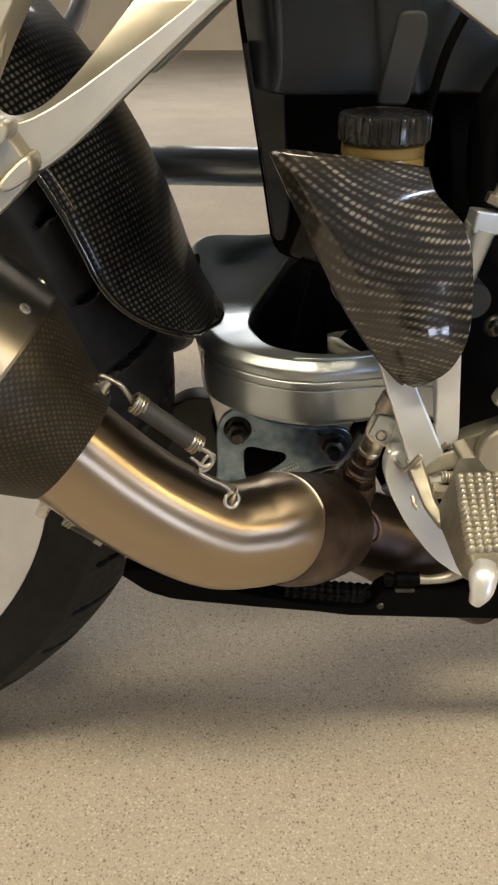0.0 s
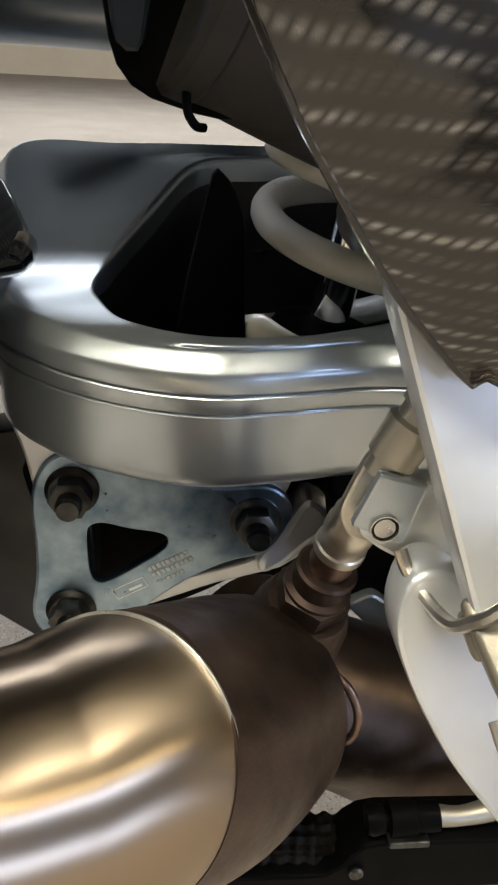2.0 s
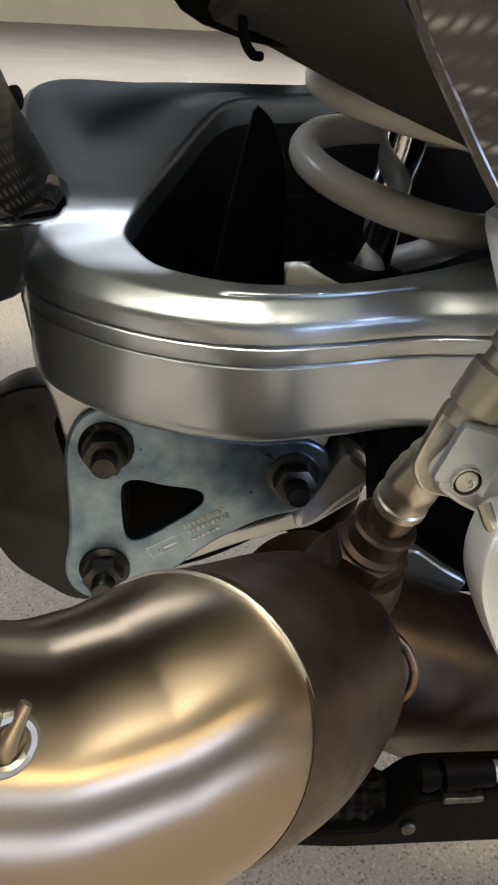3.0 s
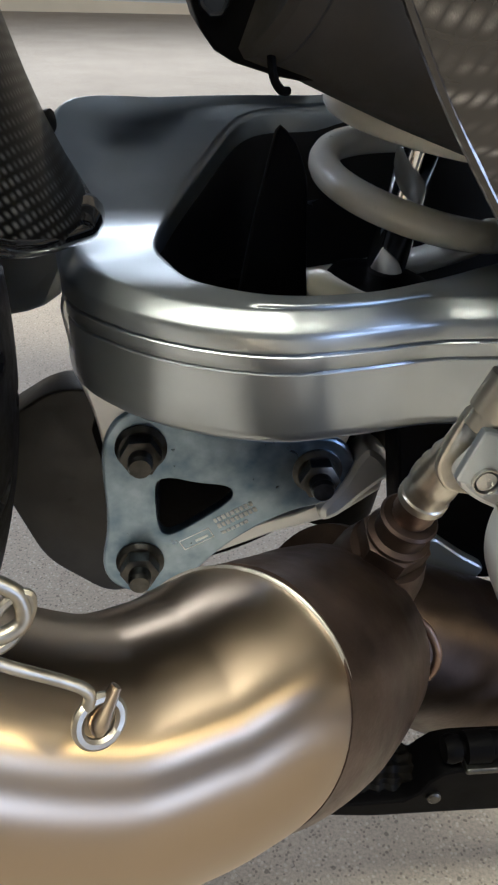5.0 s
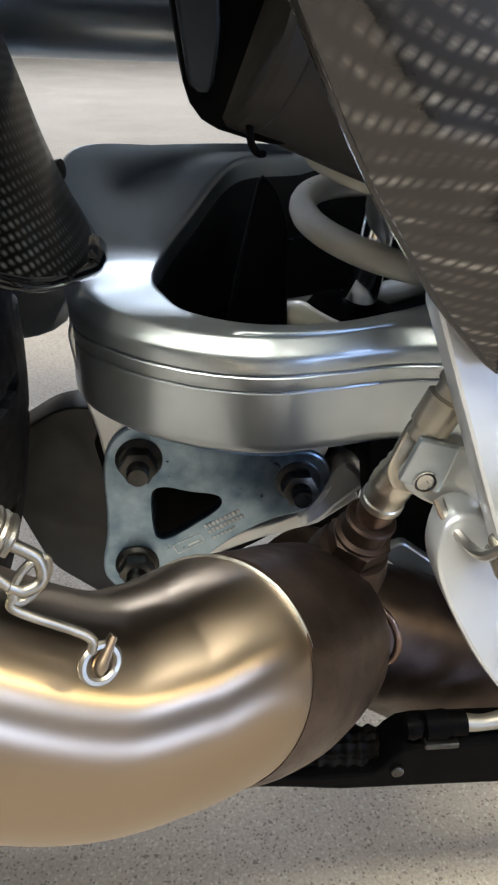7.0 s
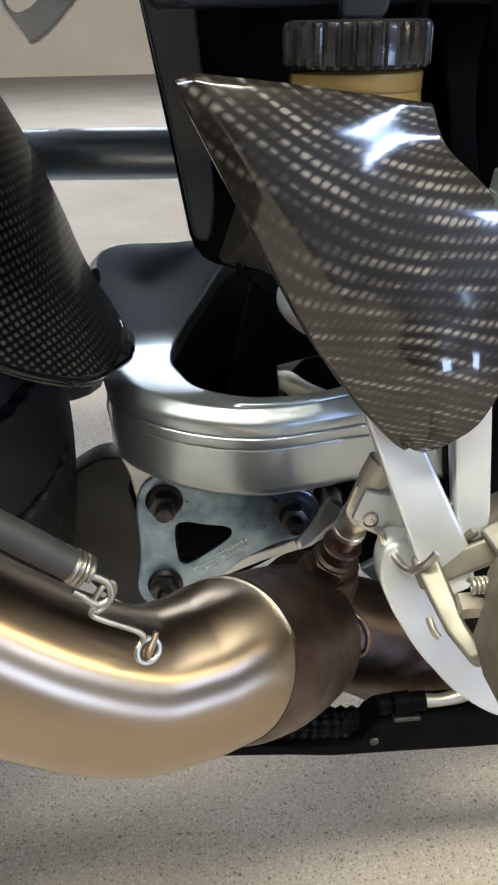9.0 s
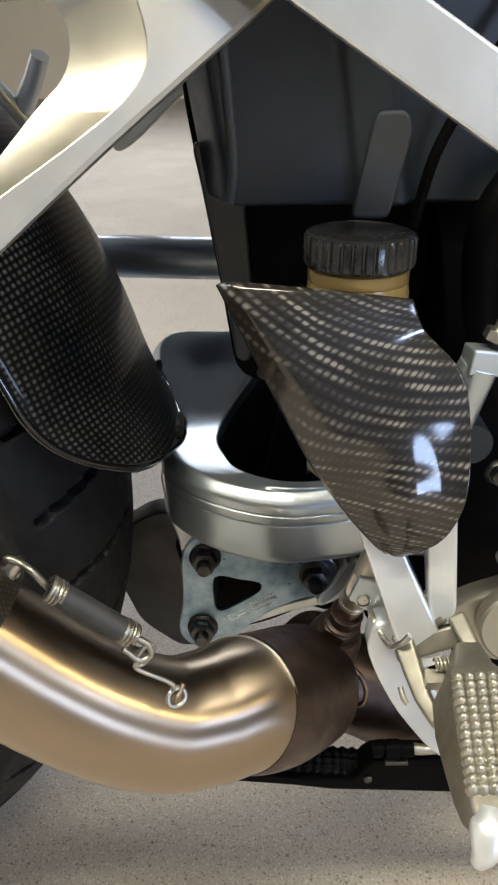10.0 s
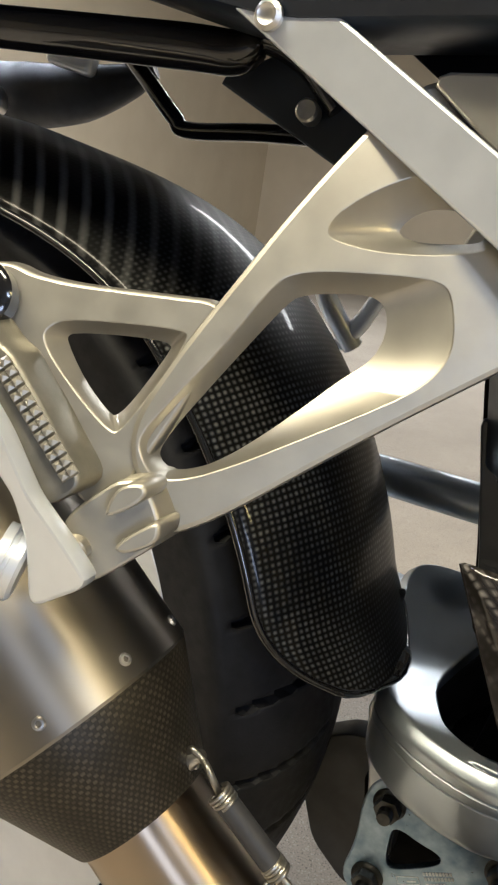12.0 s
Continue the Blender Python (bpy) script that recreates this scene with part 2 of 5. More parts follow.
def floor_material():
    n = Nodes("sealed_concrete_floor")
    v = n.coords()
    cloud = n.noise(v, 3.0, 6, 0.6)
    base = n.ramp(cloud, [(0.3, (0.35, 0.308, 0.252)), (0.7, (0.45, 0.40, 0.333))])
    grit = n.node("ShaderNodeTexVoronoi", Vector=v, Scale=420.0, Randomness=1.0)
    pick = n.node("ShaderNodeTexWhiteNoise", Vector=grit.outputs["Position"])
    dark = n.math("MULTIPLY", n.math("LESS_THAN", grit.outputs["Distance"], 0.33), n.math("LESS_THAN", pick.outputs[0], 0.38))
    mid = n.math("MULTIPLY", n.math("LESS_THAN", grit.outputs["Distance"], 0.4), n.math("GREATER_THAN", pick.outputs[0], 0.72))
    base = n.mix(n.grey(n.noise(v, 520, 3, 0.7), 0.0, 0.55, 0.42, 0.62), base, rgb(0.22, 0.205, 0.18))
    big = n.node("ShaderNodeTexVoronoi", Vector=v, Scale=170.0, Randomness=1.0)
    pick2 = n.node("ShaderNodeTexWhiteNoise", Vector=big.outputs["Position"])
    fleck = n.math("MULTIPLY", n.math("LESS_THAN", big.outputs["Distance"], 0.22), n.math("LESS_THAN", pick2.outputs[0], 0.12))
    base = n.mix(n.math("MULTIPLY", fleck, 0.6), base, rgb(0.10, 0.09, 0.08))
    col = n.mix(n.math("MULTIPLY", dark, 0.62), base, rgb(0.13, 0.115, 0.10))
    col = n.mix(n.math("MULTIPLY", mid, 0.35), col, rgb(0.60, 0.56, 0.50))
    stain = n.noise(v, 22, 5, 0.65)
    col = n.mix(n.grey(stain, 0.0, 0.45, 0.60, 0.75), col, rgb(0.20, 0.18, 0.16))
    n.set(Base_Color=col, Roughness=n.grey(cloud, 0.75, 0.88), Specular_IOR_Level=0.15)
    return n.bump(n.noise(v, 420, 3), 0.25, 0.0006).mat


FLOOR = floor_material()
WALL = worn("cream_wall_paint", (0.66, 0.570, 0.405), (0.72, 0.630, 0.46), 0.0, 0.7, 2.5, 150, 0.2, 0.08)
DADO = worn("dark_wall_paint", (0.24, 0.235, 0.225), (0.29, 0.283, 0.272), 0.0, 0.7, 2.5, 150, 0.2, 0.08)
CEILING = worn("dark_ceiling_paint", (0.19, 0.188, 0.182), (0.24, 0.238, 0.23), 0.0, 0.8, 2.5, 150, 0.2, 0.05)

# shape helpers ------------------------------------------------------------

def thing(name, x, y, z, label, category, kind=""):
    ob = new(name)
    ob.location = (x, y, z)
    ob.empty_display_size = 0.05
    return tagged(ob, label, category, kind=kind)


def finish(bm, material, smooth=True, angle=38):
    bmesh.ops.recalc_face_normals(bm, faces=bm.faces)
    me = bpy.data.meshes.new("shape")
    mark = bm.faces.layers.int.get("flat")
    for f in bm.faces:
        f.smooth = smooth and not (mark and f[mark])
    for e in bm.edges:
        if len(e.link_faces) == 2 and e.calc_face_angle(0) > radians(angle):
            e.smooth = False
    bm.to_mesh(me)
    bm.free()
    me.materials.append(material)
    return me


def part(name, bm, material, parent, label="", bevel=0.0, smooth=True, angle=38):
    """Links a bmesh, given in world places, as one mesh object under a thing or a part."""
    is_slab = bm.faces.layers.int.get("flat") is not None
    me = finish(bm, material, smooth, angle)
    me.name = name
    ob = new(name, me)
    ob.parent = parent
    if parent.parent is None:
        ob.matrix_parent_inverse = Matrix.Translation(-parent.location)
    if bevel and not is_slab:
        mod = ob.modifiers.new("worn_edges", "BEVEL")
        mod.width, mod.segments, mod.limit_method, mod.angle_limit = bevel, 3, "ANGLE", radians(40)
        flat = ob.modifiers.new("even_shading", "WEIGHTED_NORMAL")
        flat.mode, flat.keep_sharp = "FACE_AREA", False
    return tagged(ob, label) if label else ob


def curve_points(pts, n, closed=False):
    """Points of a smooth curve through pts."""
    P = [Vector(p) for p in pts]
    m = len(P)
    out = []
    spans = m if closed else m - 1
    for k in range(n if closed else n + 1):
        s = k * spans / n
        i = min(int(s), spans - 1)
        t = s - i
        if closed:
            a, b, c, d = (P[(i + q) % m] for q in (-1, 0, 1, 2))
        else:
            b, c = P[i], P[i + 1]
            a = P[i - 1] if i else b * 2 - c
            d = P[i + 2] if i + 2 < m else c * 2 - b
        out.append(0.5 * (2 * b + (c - a) * t + (2 * a - 5 * b + 4 * c - d) * t * t + (3 * b - a - 3 * c + d) * t ** 3))
    return out


def spread(values, n):
    """The values, given at even steps, read off at n + 1 steps."""
    m = len(values) - 1
    out = []
    for k in range(n + 1):
        s = k * m / n
        i = min(int(s), m - 1) if m else 0
        out.append(values[i] + (values[min(i + 1, m)] - values[i]) * (s - i))
    return out


def tube(bm, pts, radius, seg=20, n=40, smooth=True, caps=True, squash=1.0):
    """A tube along pts, with metres along and round it as UV. radius: a number or a list."""
    path = curve_points(pts, n) if smooth else [Vector(p) for p in pts]
    n = len(path) - 1
    rad = spread(list(radius), n) if isinstance(radius, (list, tuple)) else [radius] * (n + 1)
    uv = bm.loops.layers.uv.verify()
    rings, lengths = [], [0.0]
    side = None
    for k, p in enumerate(path):
        d = (path[min(k + 1, n)] - path[max(k - 1, 0)]).normalized()
        if side is None:
            side = d.cross(Vector((0, 0, 1)) if abs(d.z) < 0.9 else Vector((1, 0, 0))).normalized()
        side = (side - d * side.dot(d)).normalized()
        up = d.cross(side)
        rings.append([bm.verts.new(p + rad[k] * (math.cos(a) * side + squash * math.sin(a) * up)) for a in (2 * math.pi * q / seg for q in range(seg))])
        if k:
            lengths.append(lengths[-1] + (p - path[k - 1]).length)
    for k in range(n):
        for q in range(seg):
            f = bm.faces.new((rings[k][q], rings[k][(q + 1) % seg], rings[k + 1][(q + 1) % seg], rings[k + 1][q]))
            r = 2 * math.pi * max(rad) / seg
            for loop, (a, b) in zip(f.loops, ((k, q), (k, q + 1), (k + 1, q + 1), (k + 1, q))):
                loop[uv].uv = (lengths[a], b * r)
    if caps:
        bm.faces.new(rings[0][::-1])
        bm.faces.new(rings[-1])
    return bm


def axis_frame(origin, direction):
    """A frame whose z runs along direction."""
    return Matrix.Translation(origin) @ Vector(direction).to_track_quat("Z", "Y").to_matrix().to_4x4()


def lathe(bm, profile, m, seg=32, turns=None):
    """Turns (radius, height) pairs about the z of frame m. turns: a function that scales the radius by angle and step."""
    uv = bm.loops.layers.uv.verify()
    rings = []
    for s, (r, z) in enumerate(profile):
        rings.append([bm.verts.new(m @ Vector((r * math.cos(a) * (turns(a, s) if turns else 1), r * math.sin(a) * (turns(a, s) if turns else 1), z)))
                      for a in (2 * math.pi * q / seg for q in range(seg))])
    big = max(r for r, _ in profile)
    run = [0.0]
    for (r0, z0), (r1, z1) in zip(profile, profile[1:]):
        run.append(run[-1] + math.hypot(r1 - r0, z1 - z0))
    for s in range(len(profile) - 1):
        for q in range(seg):
            f = bm.faces.new((rings[s][q], rings[s][(q + 1) % seg], rings[s + 1][(q + 1) % seg], rings[s + 1][q]))
            for loop, (a, b) in zip(f.loops, ((s, q), (s, q + 1), (s + 1, q + 1), (s + 1, q))):
                loop[uv].uv = (run[a], b * 2 * math.pi * big / seg)
    if profile[0][0] > 1e-5:
        bm.faces.new(rings[0][::-1])
    if profile[-1][0] > 1e-5:
        bm.faces.new(rings[-1])
    bmesh.ops.remove_doubles(bm, verts=bm.verts, dist=1e-6)
    return bm


def beam(bm, pts, wide, high, side):
    """A bar of oblong section along pts; wide: its sizes along side, high: across it."""
    pts, side = [Vector(p) for p in pts], Vector(side)
    rings = []
    for k, p in enumerate(pts):
        d = (pts[min(k + 1, len(pts) - 1)] - pts[max(k - 1, 0)]).normalized()
        a = (side - d * side.dot(d)).normalized()
        b = d.cross(a)
        rings.append([bm.verts.new(p + a * wide[k] * i / 2 + b * high[k] * j / 2) for i, j in ((-1, -1), (1, -1), (1, 1), (-1, 1))])
    for a, b in zip(rings, rings[1:]):
        for k in range(4):
            bm.faces.new((a[k], a[(k + 1) % 4], b[(k + 1) % 4], b[k]))
    bm.faces.new(rings[0][::-1])
    bm.faces.new(rings[-1])
    return bm


def hexagon(bm, flats, z0, z1, m, chamfer=0.0006):
    """A hexagonal prism with chamfered ends along the z of frame m."""
    r = flats / math.sqrt(3)
    return lathe(bm, [(r - chamfer * 2, z0), (r, z0 + chamfer), (r, z1 - chamfer), (r - chamfer * 2, z1)], m, 6)


def block(bm, lo, hi, m=None):
    m = m or Matrix()
    v = [bm.verts.new(m @ Vector((x, y, z))) for z in (lo[2], hi[2]) for y in (lo[1], hi[1]) for x in (lo[0], hi[0])]
    for f in ((0, 2, 3, 1), (4, 5, 7, 6), (0, 1, 5, 4), (2, 6, 7, 3), (0, 4, 6, 2), (1, 3, 7, 5)):
        bm.faces.new([v[i] for i in f])
    return bm


def ring_of(loop, n, soft=True):
    """n even points on a closed outline; soft: its corners are rounded, freely or by that many metres."""
    pts = [Vector(p) for p in loop]
    if soft and soft is not True:
        cut = []
        for a, b, c in zip(pts[-1:] + pts[:-1], pts, pts[1:] + pts[:1]):
            p, q = (b + (e - b) * min(0.45, soft / max(1e-9, (e - b).length)) for e in (a, c))
            cut += [(1 - t) ** 2 * p + 2 * t * (1 - t) * b + t * t * q for t in (0, 0.25, 0.5, 0.75, 1)]
        pts = cut
    elif soft:
        for _ in range(3):
            pts = [q for a, b in zip(pts, pts[1:] + pts[:1]) for q in (a * 0.75 + b * 0.25, a * 0.25 + b * 0.75)]
    cum = [0.0]
    for a, b in zip(pts, pts[1:] + pts[:1]):
        cum.append(cum[-1] + (b - a).length)
    out, i = [], 0
    for k in range(n):
        s = cum[-1] * k / n
        while cum[i + 1] < s:
            i += 1
        a, b = pts[i], pts[(i + 1) % len(pts)]
        out.append(a + (b - a) * ((s - cum[i]) / max(1e-9, cum[i + 1] - cum[i])))
    return out


def rounded(loop):
    """The outline with its corners cut again and again."""
    pts = [Vector(p) for p in loop]
    for _ in range(3):
        pts = [q for a, b in zip(pts, pts[1:] + pts[:1]) for q in (a * 0.75 + b * 0.25, a * 0.25 + b * 0.75)]
    return pts


def slab(bm, outline, front, depth, holes=(), n=96, soft=True, taper=0.0, axis="y"):
    """A plate given by its outline in x and z; front(x, z) is its front face's y, depth its thickness.
    holes: pairs of outlines, at the front and at the back."""
    fn = front if callable(front) else (lambda x, z: front)
    mark = bm.faces.layers.int.get("flat") or bm.faces.layers.int.new("flat")
    edge = min(0.0012, depth * 0.3) if taper == 0.0 else taper
    outer = ring_of(outline, n, soft)
    loops = [(outer, outer, 1.0)] + [(rounded(a), rounded(b), -1.0) for a, b in holes]

    def inset(loop, d, sign):
        turn = sum(a.x * b.y - b.x * a.y for a, b in zip(loop, loop[1:] + loop[:1]))
        sign *= 1.0 if turn > 0 else -1.0
        out = []
        for a, b, c in zip(loop[-1:] + loop[:-1], loop, loop[1:] + loop[:1]):
            t = (c - a).normalized()
            out.append(b + Vector((-t.y, t.x)) * d * sign)
        return out

    sides = []
    for side in (0, 1):
        edges, rings = [], []
        for pair in loops:
            loop, sign = pair[side], pair[2]
            steps = []
            rim = edge if sign > 0 else min(edge, 0.0006)
            for d, h in ((rim, 0.0), (rim * 0.3, rim * 0.3), (0.0, rim)):
                pts = inset(loop, d, sign) if d else loop
                steps.append([bm.verts.new((p.x, fn(p.x, p.y) + (h if side == 0 else depth - h), p.y)) for p in pts])
            edges += [bm.edges.new((a, b)) for a, b in zip(steps[0], steps[0][1:] + steps[0][:1])]
            rings.append(steps)
        made = bmesh.ops.triangle_fill(bm, use_beauty=True, use_dissolve=False, edges=edges)
        for g in made["geom"]:
            if isinstance(g, bmesh.types.BMFace):
                g[mark] = 1
        sides.append(rings)
    for a, b in zip(*sides):
        walls = [a[0], a[1], a[2], b[2], b[1], b[0]]
        for p, q in zip(walls, walls[1:]):
            for k in range(len(p)):
                j = (k + 1) % len(p)
                bm.faces.new((p[k], p[j], q[j], q[k]))
    return bm


def sheet(bm, rows, weave=None):
    """A surface through rows of points, with metres across and along it, or the given places, as UV."""
    uv = bm.loops.layers.uv.verify()
    grid = [[bm.verts.new(p) for p in row] for row in rows]
    cols = [[0.0] for _ in rows]
    for r, row in enumerate(rows):
        for a, b in zip(row, row[1:]):
            cols[r].append(cols[r][-1] + (b - a).length)
    mid = len(rows[0]) // 2
    run = [0.0]
    for a, b in zip(rows, rows[1:]):
        run.append(run[-1] + (b[mid] - a[mid]).length)
    for r in range(len(rows) - 1):
        for c in range(len(rows[0]) - 1):
            f = bm.faces.new((grid[r][c], grid[r][c + 1], grid[r + 1][c + 1], grid[r + 1][c]))
            for loop, (a, b) in zip(f.loops, ((r, c), (r, c + 1), (r + 1, c + 1), (r + 1, c))):
                loop[uv].uv = weave[a, b] if weave else (cols[a][b] - cols[a][mid], run[a])
    return bm


def thicken(ob, thickness, offset=-1.0):
    mod = ob.modifiers.new("thickness", "SOLIDIFY")
    mod.thickness, mod.offset = thickness, offset
    return ob


B = bmesh.new

# the room -----------------------------------------------------------------
X0, X1, Y0, Y1, HIGH = -4.0, 9.0, -6.5, 9.0, 2.6


def room_piece(name, lo, hi, material, label, category):
    me = finish(block(B(), lo, hi), material, False)
    me.name = name
    return tagged(new(name, me), label, category, kind="structure")


room_piece("floor", (X0, Y0, -0.12), (X1, Y1, 0), FLOOR, "beige sealed concrete garage floor with dark grit", "floor")
room_piece("ceiling", (X0, Y0, HIGH), (X1, Y1, HIGH + 0.1), CEILING, "plain grey painted garage ceiling", "ceiling")
room_piece("wall_north", (X0, Y1, 0), (X1, Y1 + 0.12, HIGH), WALL, "plain beige painted garage wall behind the motorcycle", "wall")
room_piece("wall_east", (X1, Y0, 0), (X1 + 0.12, Y1, HIGH), DADO, "plain dark painted garage wall", "wall")
room_piece("wall_west", (X0 - 0.12, Y0, 0), (X0, Y1, HIGH), WALL, "plain beige painted garage wall", "wall")
bm = B()
for lo, hi in (((X0, Y0 - 0.12, 0), (4.7, Y0, HIGH)), ((7.3, Y0 - 0.12, 0), (X1, Y0, HIGH)), ((4.7, Y0 - 0.12, 1.6), (7.3, Y0, HIGH))):
    block(bm, lo, hi)
tagged(new("wall_south", finish(bm, DADO, False)), "plain dark painted garage wall with a half-raised door", "wall", kind="structure")
bm = B()
for lo, hi in (((4.7, Y0 - 0.09, 0), (4.75, Y0 - 0.03, 1.6)), ((7.25, Y0 - 0.09, 0), (7.3, Y0 - 0.03, 1.6)), ((4.75, Y0 - 0.09, 1.55), (7.25, Y0 - 0.03, 1.6))):
    block(bm, lo, hi)
tagged(new("door_1", finish(bm, SILVER, False)), "grey metal frame of the garage doorway", "door", kind="structure")

# the motorcycle -----------------------------------------------------------
MID = 0.47          # the bike's middle plane
AXLE = Vector((-0.35, MID, 0.300))
bike = thing("motorcycle", -0.35, MID, 0.0, "silver sport motorcycle with carbon guards and a bronze titanium exhaust", "motorcycle")


def bolt(parent, at, direction=(0, -1, 0), flats=0.013, material=None, stub=0.006, flange=True, name="bolt"):
    """A flanged hexagon nut with a bolt end standing out of it."""
    m = axis_frame(at, direction)
    bm = B()
    if flange:
        lathe(bm, [(0.0, 0), (flats * 0.72, 0), (flats * 0.72, 0.0012), (flats * 0.60, 0.0026)], m, 28)
    hexagon(bm, flats, 0.0015, 0.0015 + flats * 0.55, m)
    if stub:
        z = 0.0015 + flats * 0.55
        lathe(bm, [(0.0, z - 0.001), (flats * 0.33, z - 0.001), (flats * 0.34, z + stub * 0.3), (flats * 0.31, z + stub * 0.5),
                   (flats * 0.34, z + stub * 0.7), (flats * 0.29, z + stub), (0.0, z + stub)], m, 18)
    return part(name, bm, material or DARKSTEEL, parent, "dark steel flange nut")


# rear wheel and hugger
def build_wheel():
    wheel = part("rear_wheel", lathe(B(), [(0.03, -0.05), (0.035, 0.05), (0.0, 0.05)], axis_frame(AXLE, (0, 1, 0)), 24), DARKSTEEL, bike, "rear wheel with black tyre and silver rim")
    R, half = 0.300, 0.083
    around, across = 900, 60
    verts, faces, cut = [], [], []
    for i in range(around):
        a = 2 * math.pi * i / around
        for j in range(across + 1):
            s = -1.25 + 2.5 * j / across
            if abs(s) <= 1:
                y, r = s * half, R - 0.036 * abs(s) ** 2.3
            else:
                e = (abs(s) - 1) / 0.25
                y, r = math.copysign(half * (1.0 - 0.16 * e), s), R - 0.036 - 0.044 * e
            # slanting grooves, one after the other on either side, none on the crown
            k = (a / (2 * math.pi) * 38 + (0.5 if s > 0 else 0.0) + abs(s) * 0.35) % 1.0
            cut.append(0.10 < abs(s) < 0.88 and k < 0.085)
            r -= 0.008 * cut[-1]
            verts.append((AXLE.x + r * math.cos(a), MID + y, AXLE.z + r * math.sin(a)))
    w = across + 1
    for i in range(around):
        q = (i + 1) % around
        for j in range(across):
            faces.append((i * w + j, i * w + j + 1, q * w + j + 1, q * w + j))
    me = bpy.data.meshes.new("tyre")
    me.from_pydata(verts, [], faces)
    me.polygons.foreach_set("use_smooth", [len({cut[v] for v in f}) == 1 for f in faces])
    me.materials.append(RUBBER)
    tyre = new("tyre", me)
    tyre.parent = wheel
    tagged(tyre, "black rubber tyre with slanting tread grooves")
    m = axis_frame(AXLE, (0, 1, 0))
    prof = [(0.221, -0.074), (0.232, -0.074), (0.235, -0.070), (0.233, -0.066), (0.210, -0.060), (0.185, -0.03), (0.185, 0.03), (0.210, 0.058), (0.234, 0.064), (0.232, 0.070), (0.221, 0.070), (0.175, 0.03), (0.175, -0.03), (0.212, -0.060), (0.221, -0.074)]
    bm = B()
    lathe(bm, prof[:-1], m, 96)
    part("rim", bm, SILVER, wheel, "silver painted wheel rim")
    for k in range(5):
        a = math.radians(20 + 72 * k)
        d = Vector((math.cos(a), 0, math.sin(a)))
        part("spoke", tube(B(), [AXLE + d * 0.03, AXLE + d * 0.10, AXLE + d * 0.19], [0.018, 0.013, 0.016], 12, 10), SILVER, wheel)


build_wheel()


def build_hugger():
    """A mudguard over the wheel, its tongue hanging down before the tyre, cut away on the near side."""
    rows = []
    for k in range(81):
        f = k / 80
        deg = 7.0 + 105.5 * f ** 1.15
        a = math.radians(deg)
        u1, u2 = min(1.0, (deg - 7.0) / 13.0), min(1.0, (deg - 7.0) / 6.0)
        near, far = 0.462 - 0.079 * math.sqrt(1 - (1 - u1) ** 2), 0.500 + 0.048 * math.sqrt(1 - (1 - u2) ** 2)
        row = []
        for c in range(29):
            s = c / 28
            y = near + (far - near) * s
            w = (y - 0.470) / 0.085
            rr = 0.3215 - (0.031 if w < 0 else 0.017) * abs(w) ** 2.2
            if deg < 16:
                rr += 0.010 * (1 - (deg - 7.0) / 9.0) ** 2
            q = min(1.0, max(0.0, (deg - 46) / 32))
            rr -= 0.020 * q * q * (3 - 2 * q)
            row.append(Vector((AXLE.x + rr * math.cos(a), y, AXLE.z + rr * math.sin(a))))
        rows.append(row)
    ob = part("hugger", sheet(B(), rows), CARBON_HUGGER, bike, "glossy woven carbon mudguard over the rear tyre")
    thicken(ob, 0.003, 0.0)
    lip = [r[0] for r in rows[78::-2]] + [rows[0][c] for c in range(2, 27, 2)] + [r[28] for r in rows[0:79:2]]
    part("rolled_lip", tube(B(), lip, [0.0022] * 17 + [0.0028, 0.0045, 0.0055, 0.0055, 0.0055, 0.0045, 0.0028] + [0.0022] * 17, 12, 280), GLOSSBLACK, ob, "gloss black rolled lip")
    part("lip_screw", lathe(B(), [(0.0, 0.0), (0.004, 0.0), (0.004, 0.0015), (0.0, 0.0022)], axis_frame(rows[5][23] + Vector((0.0015, 0, 0)), (0.9, -0.3, 0.1)), 18), DARKSTEEL, ob)


build_hugger()


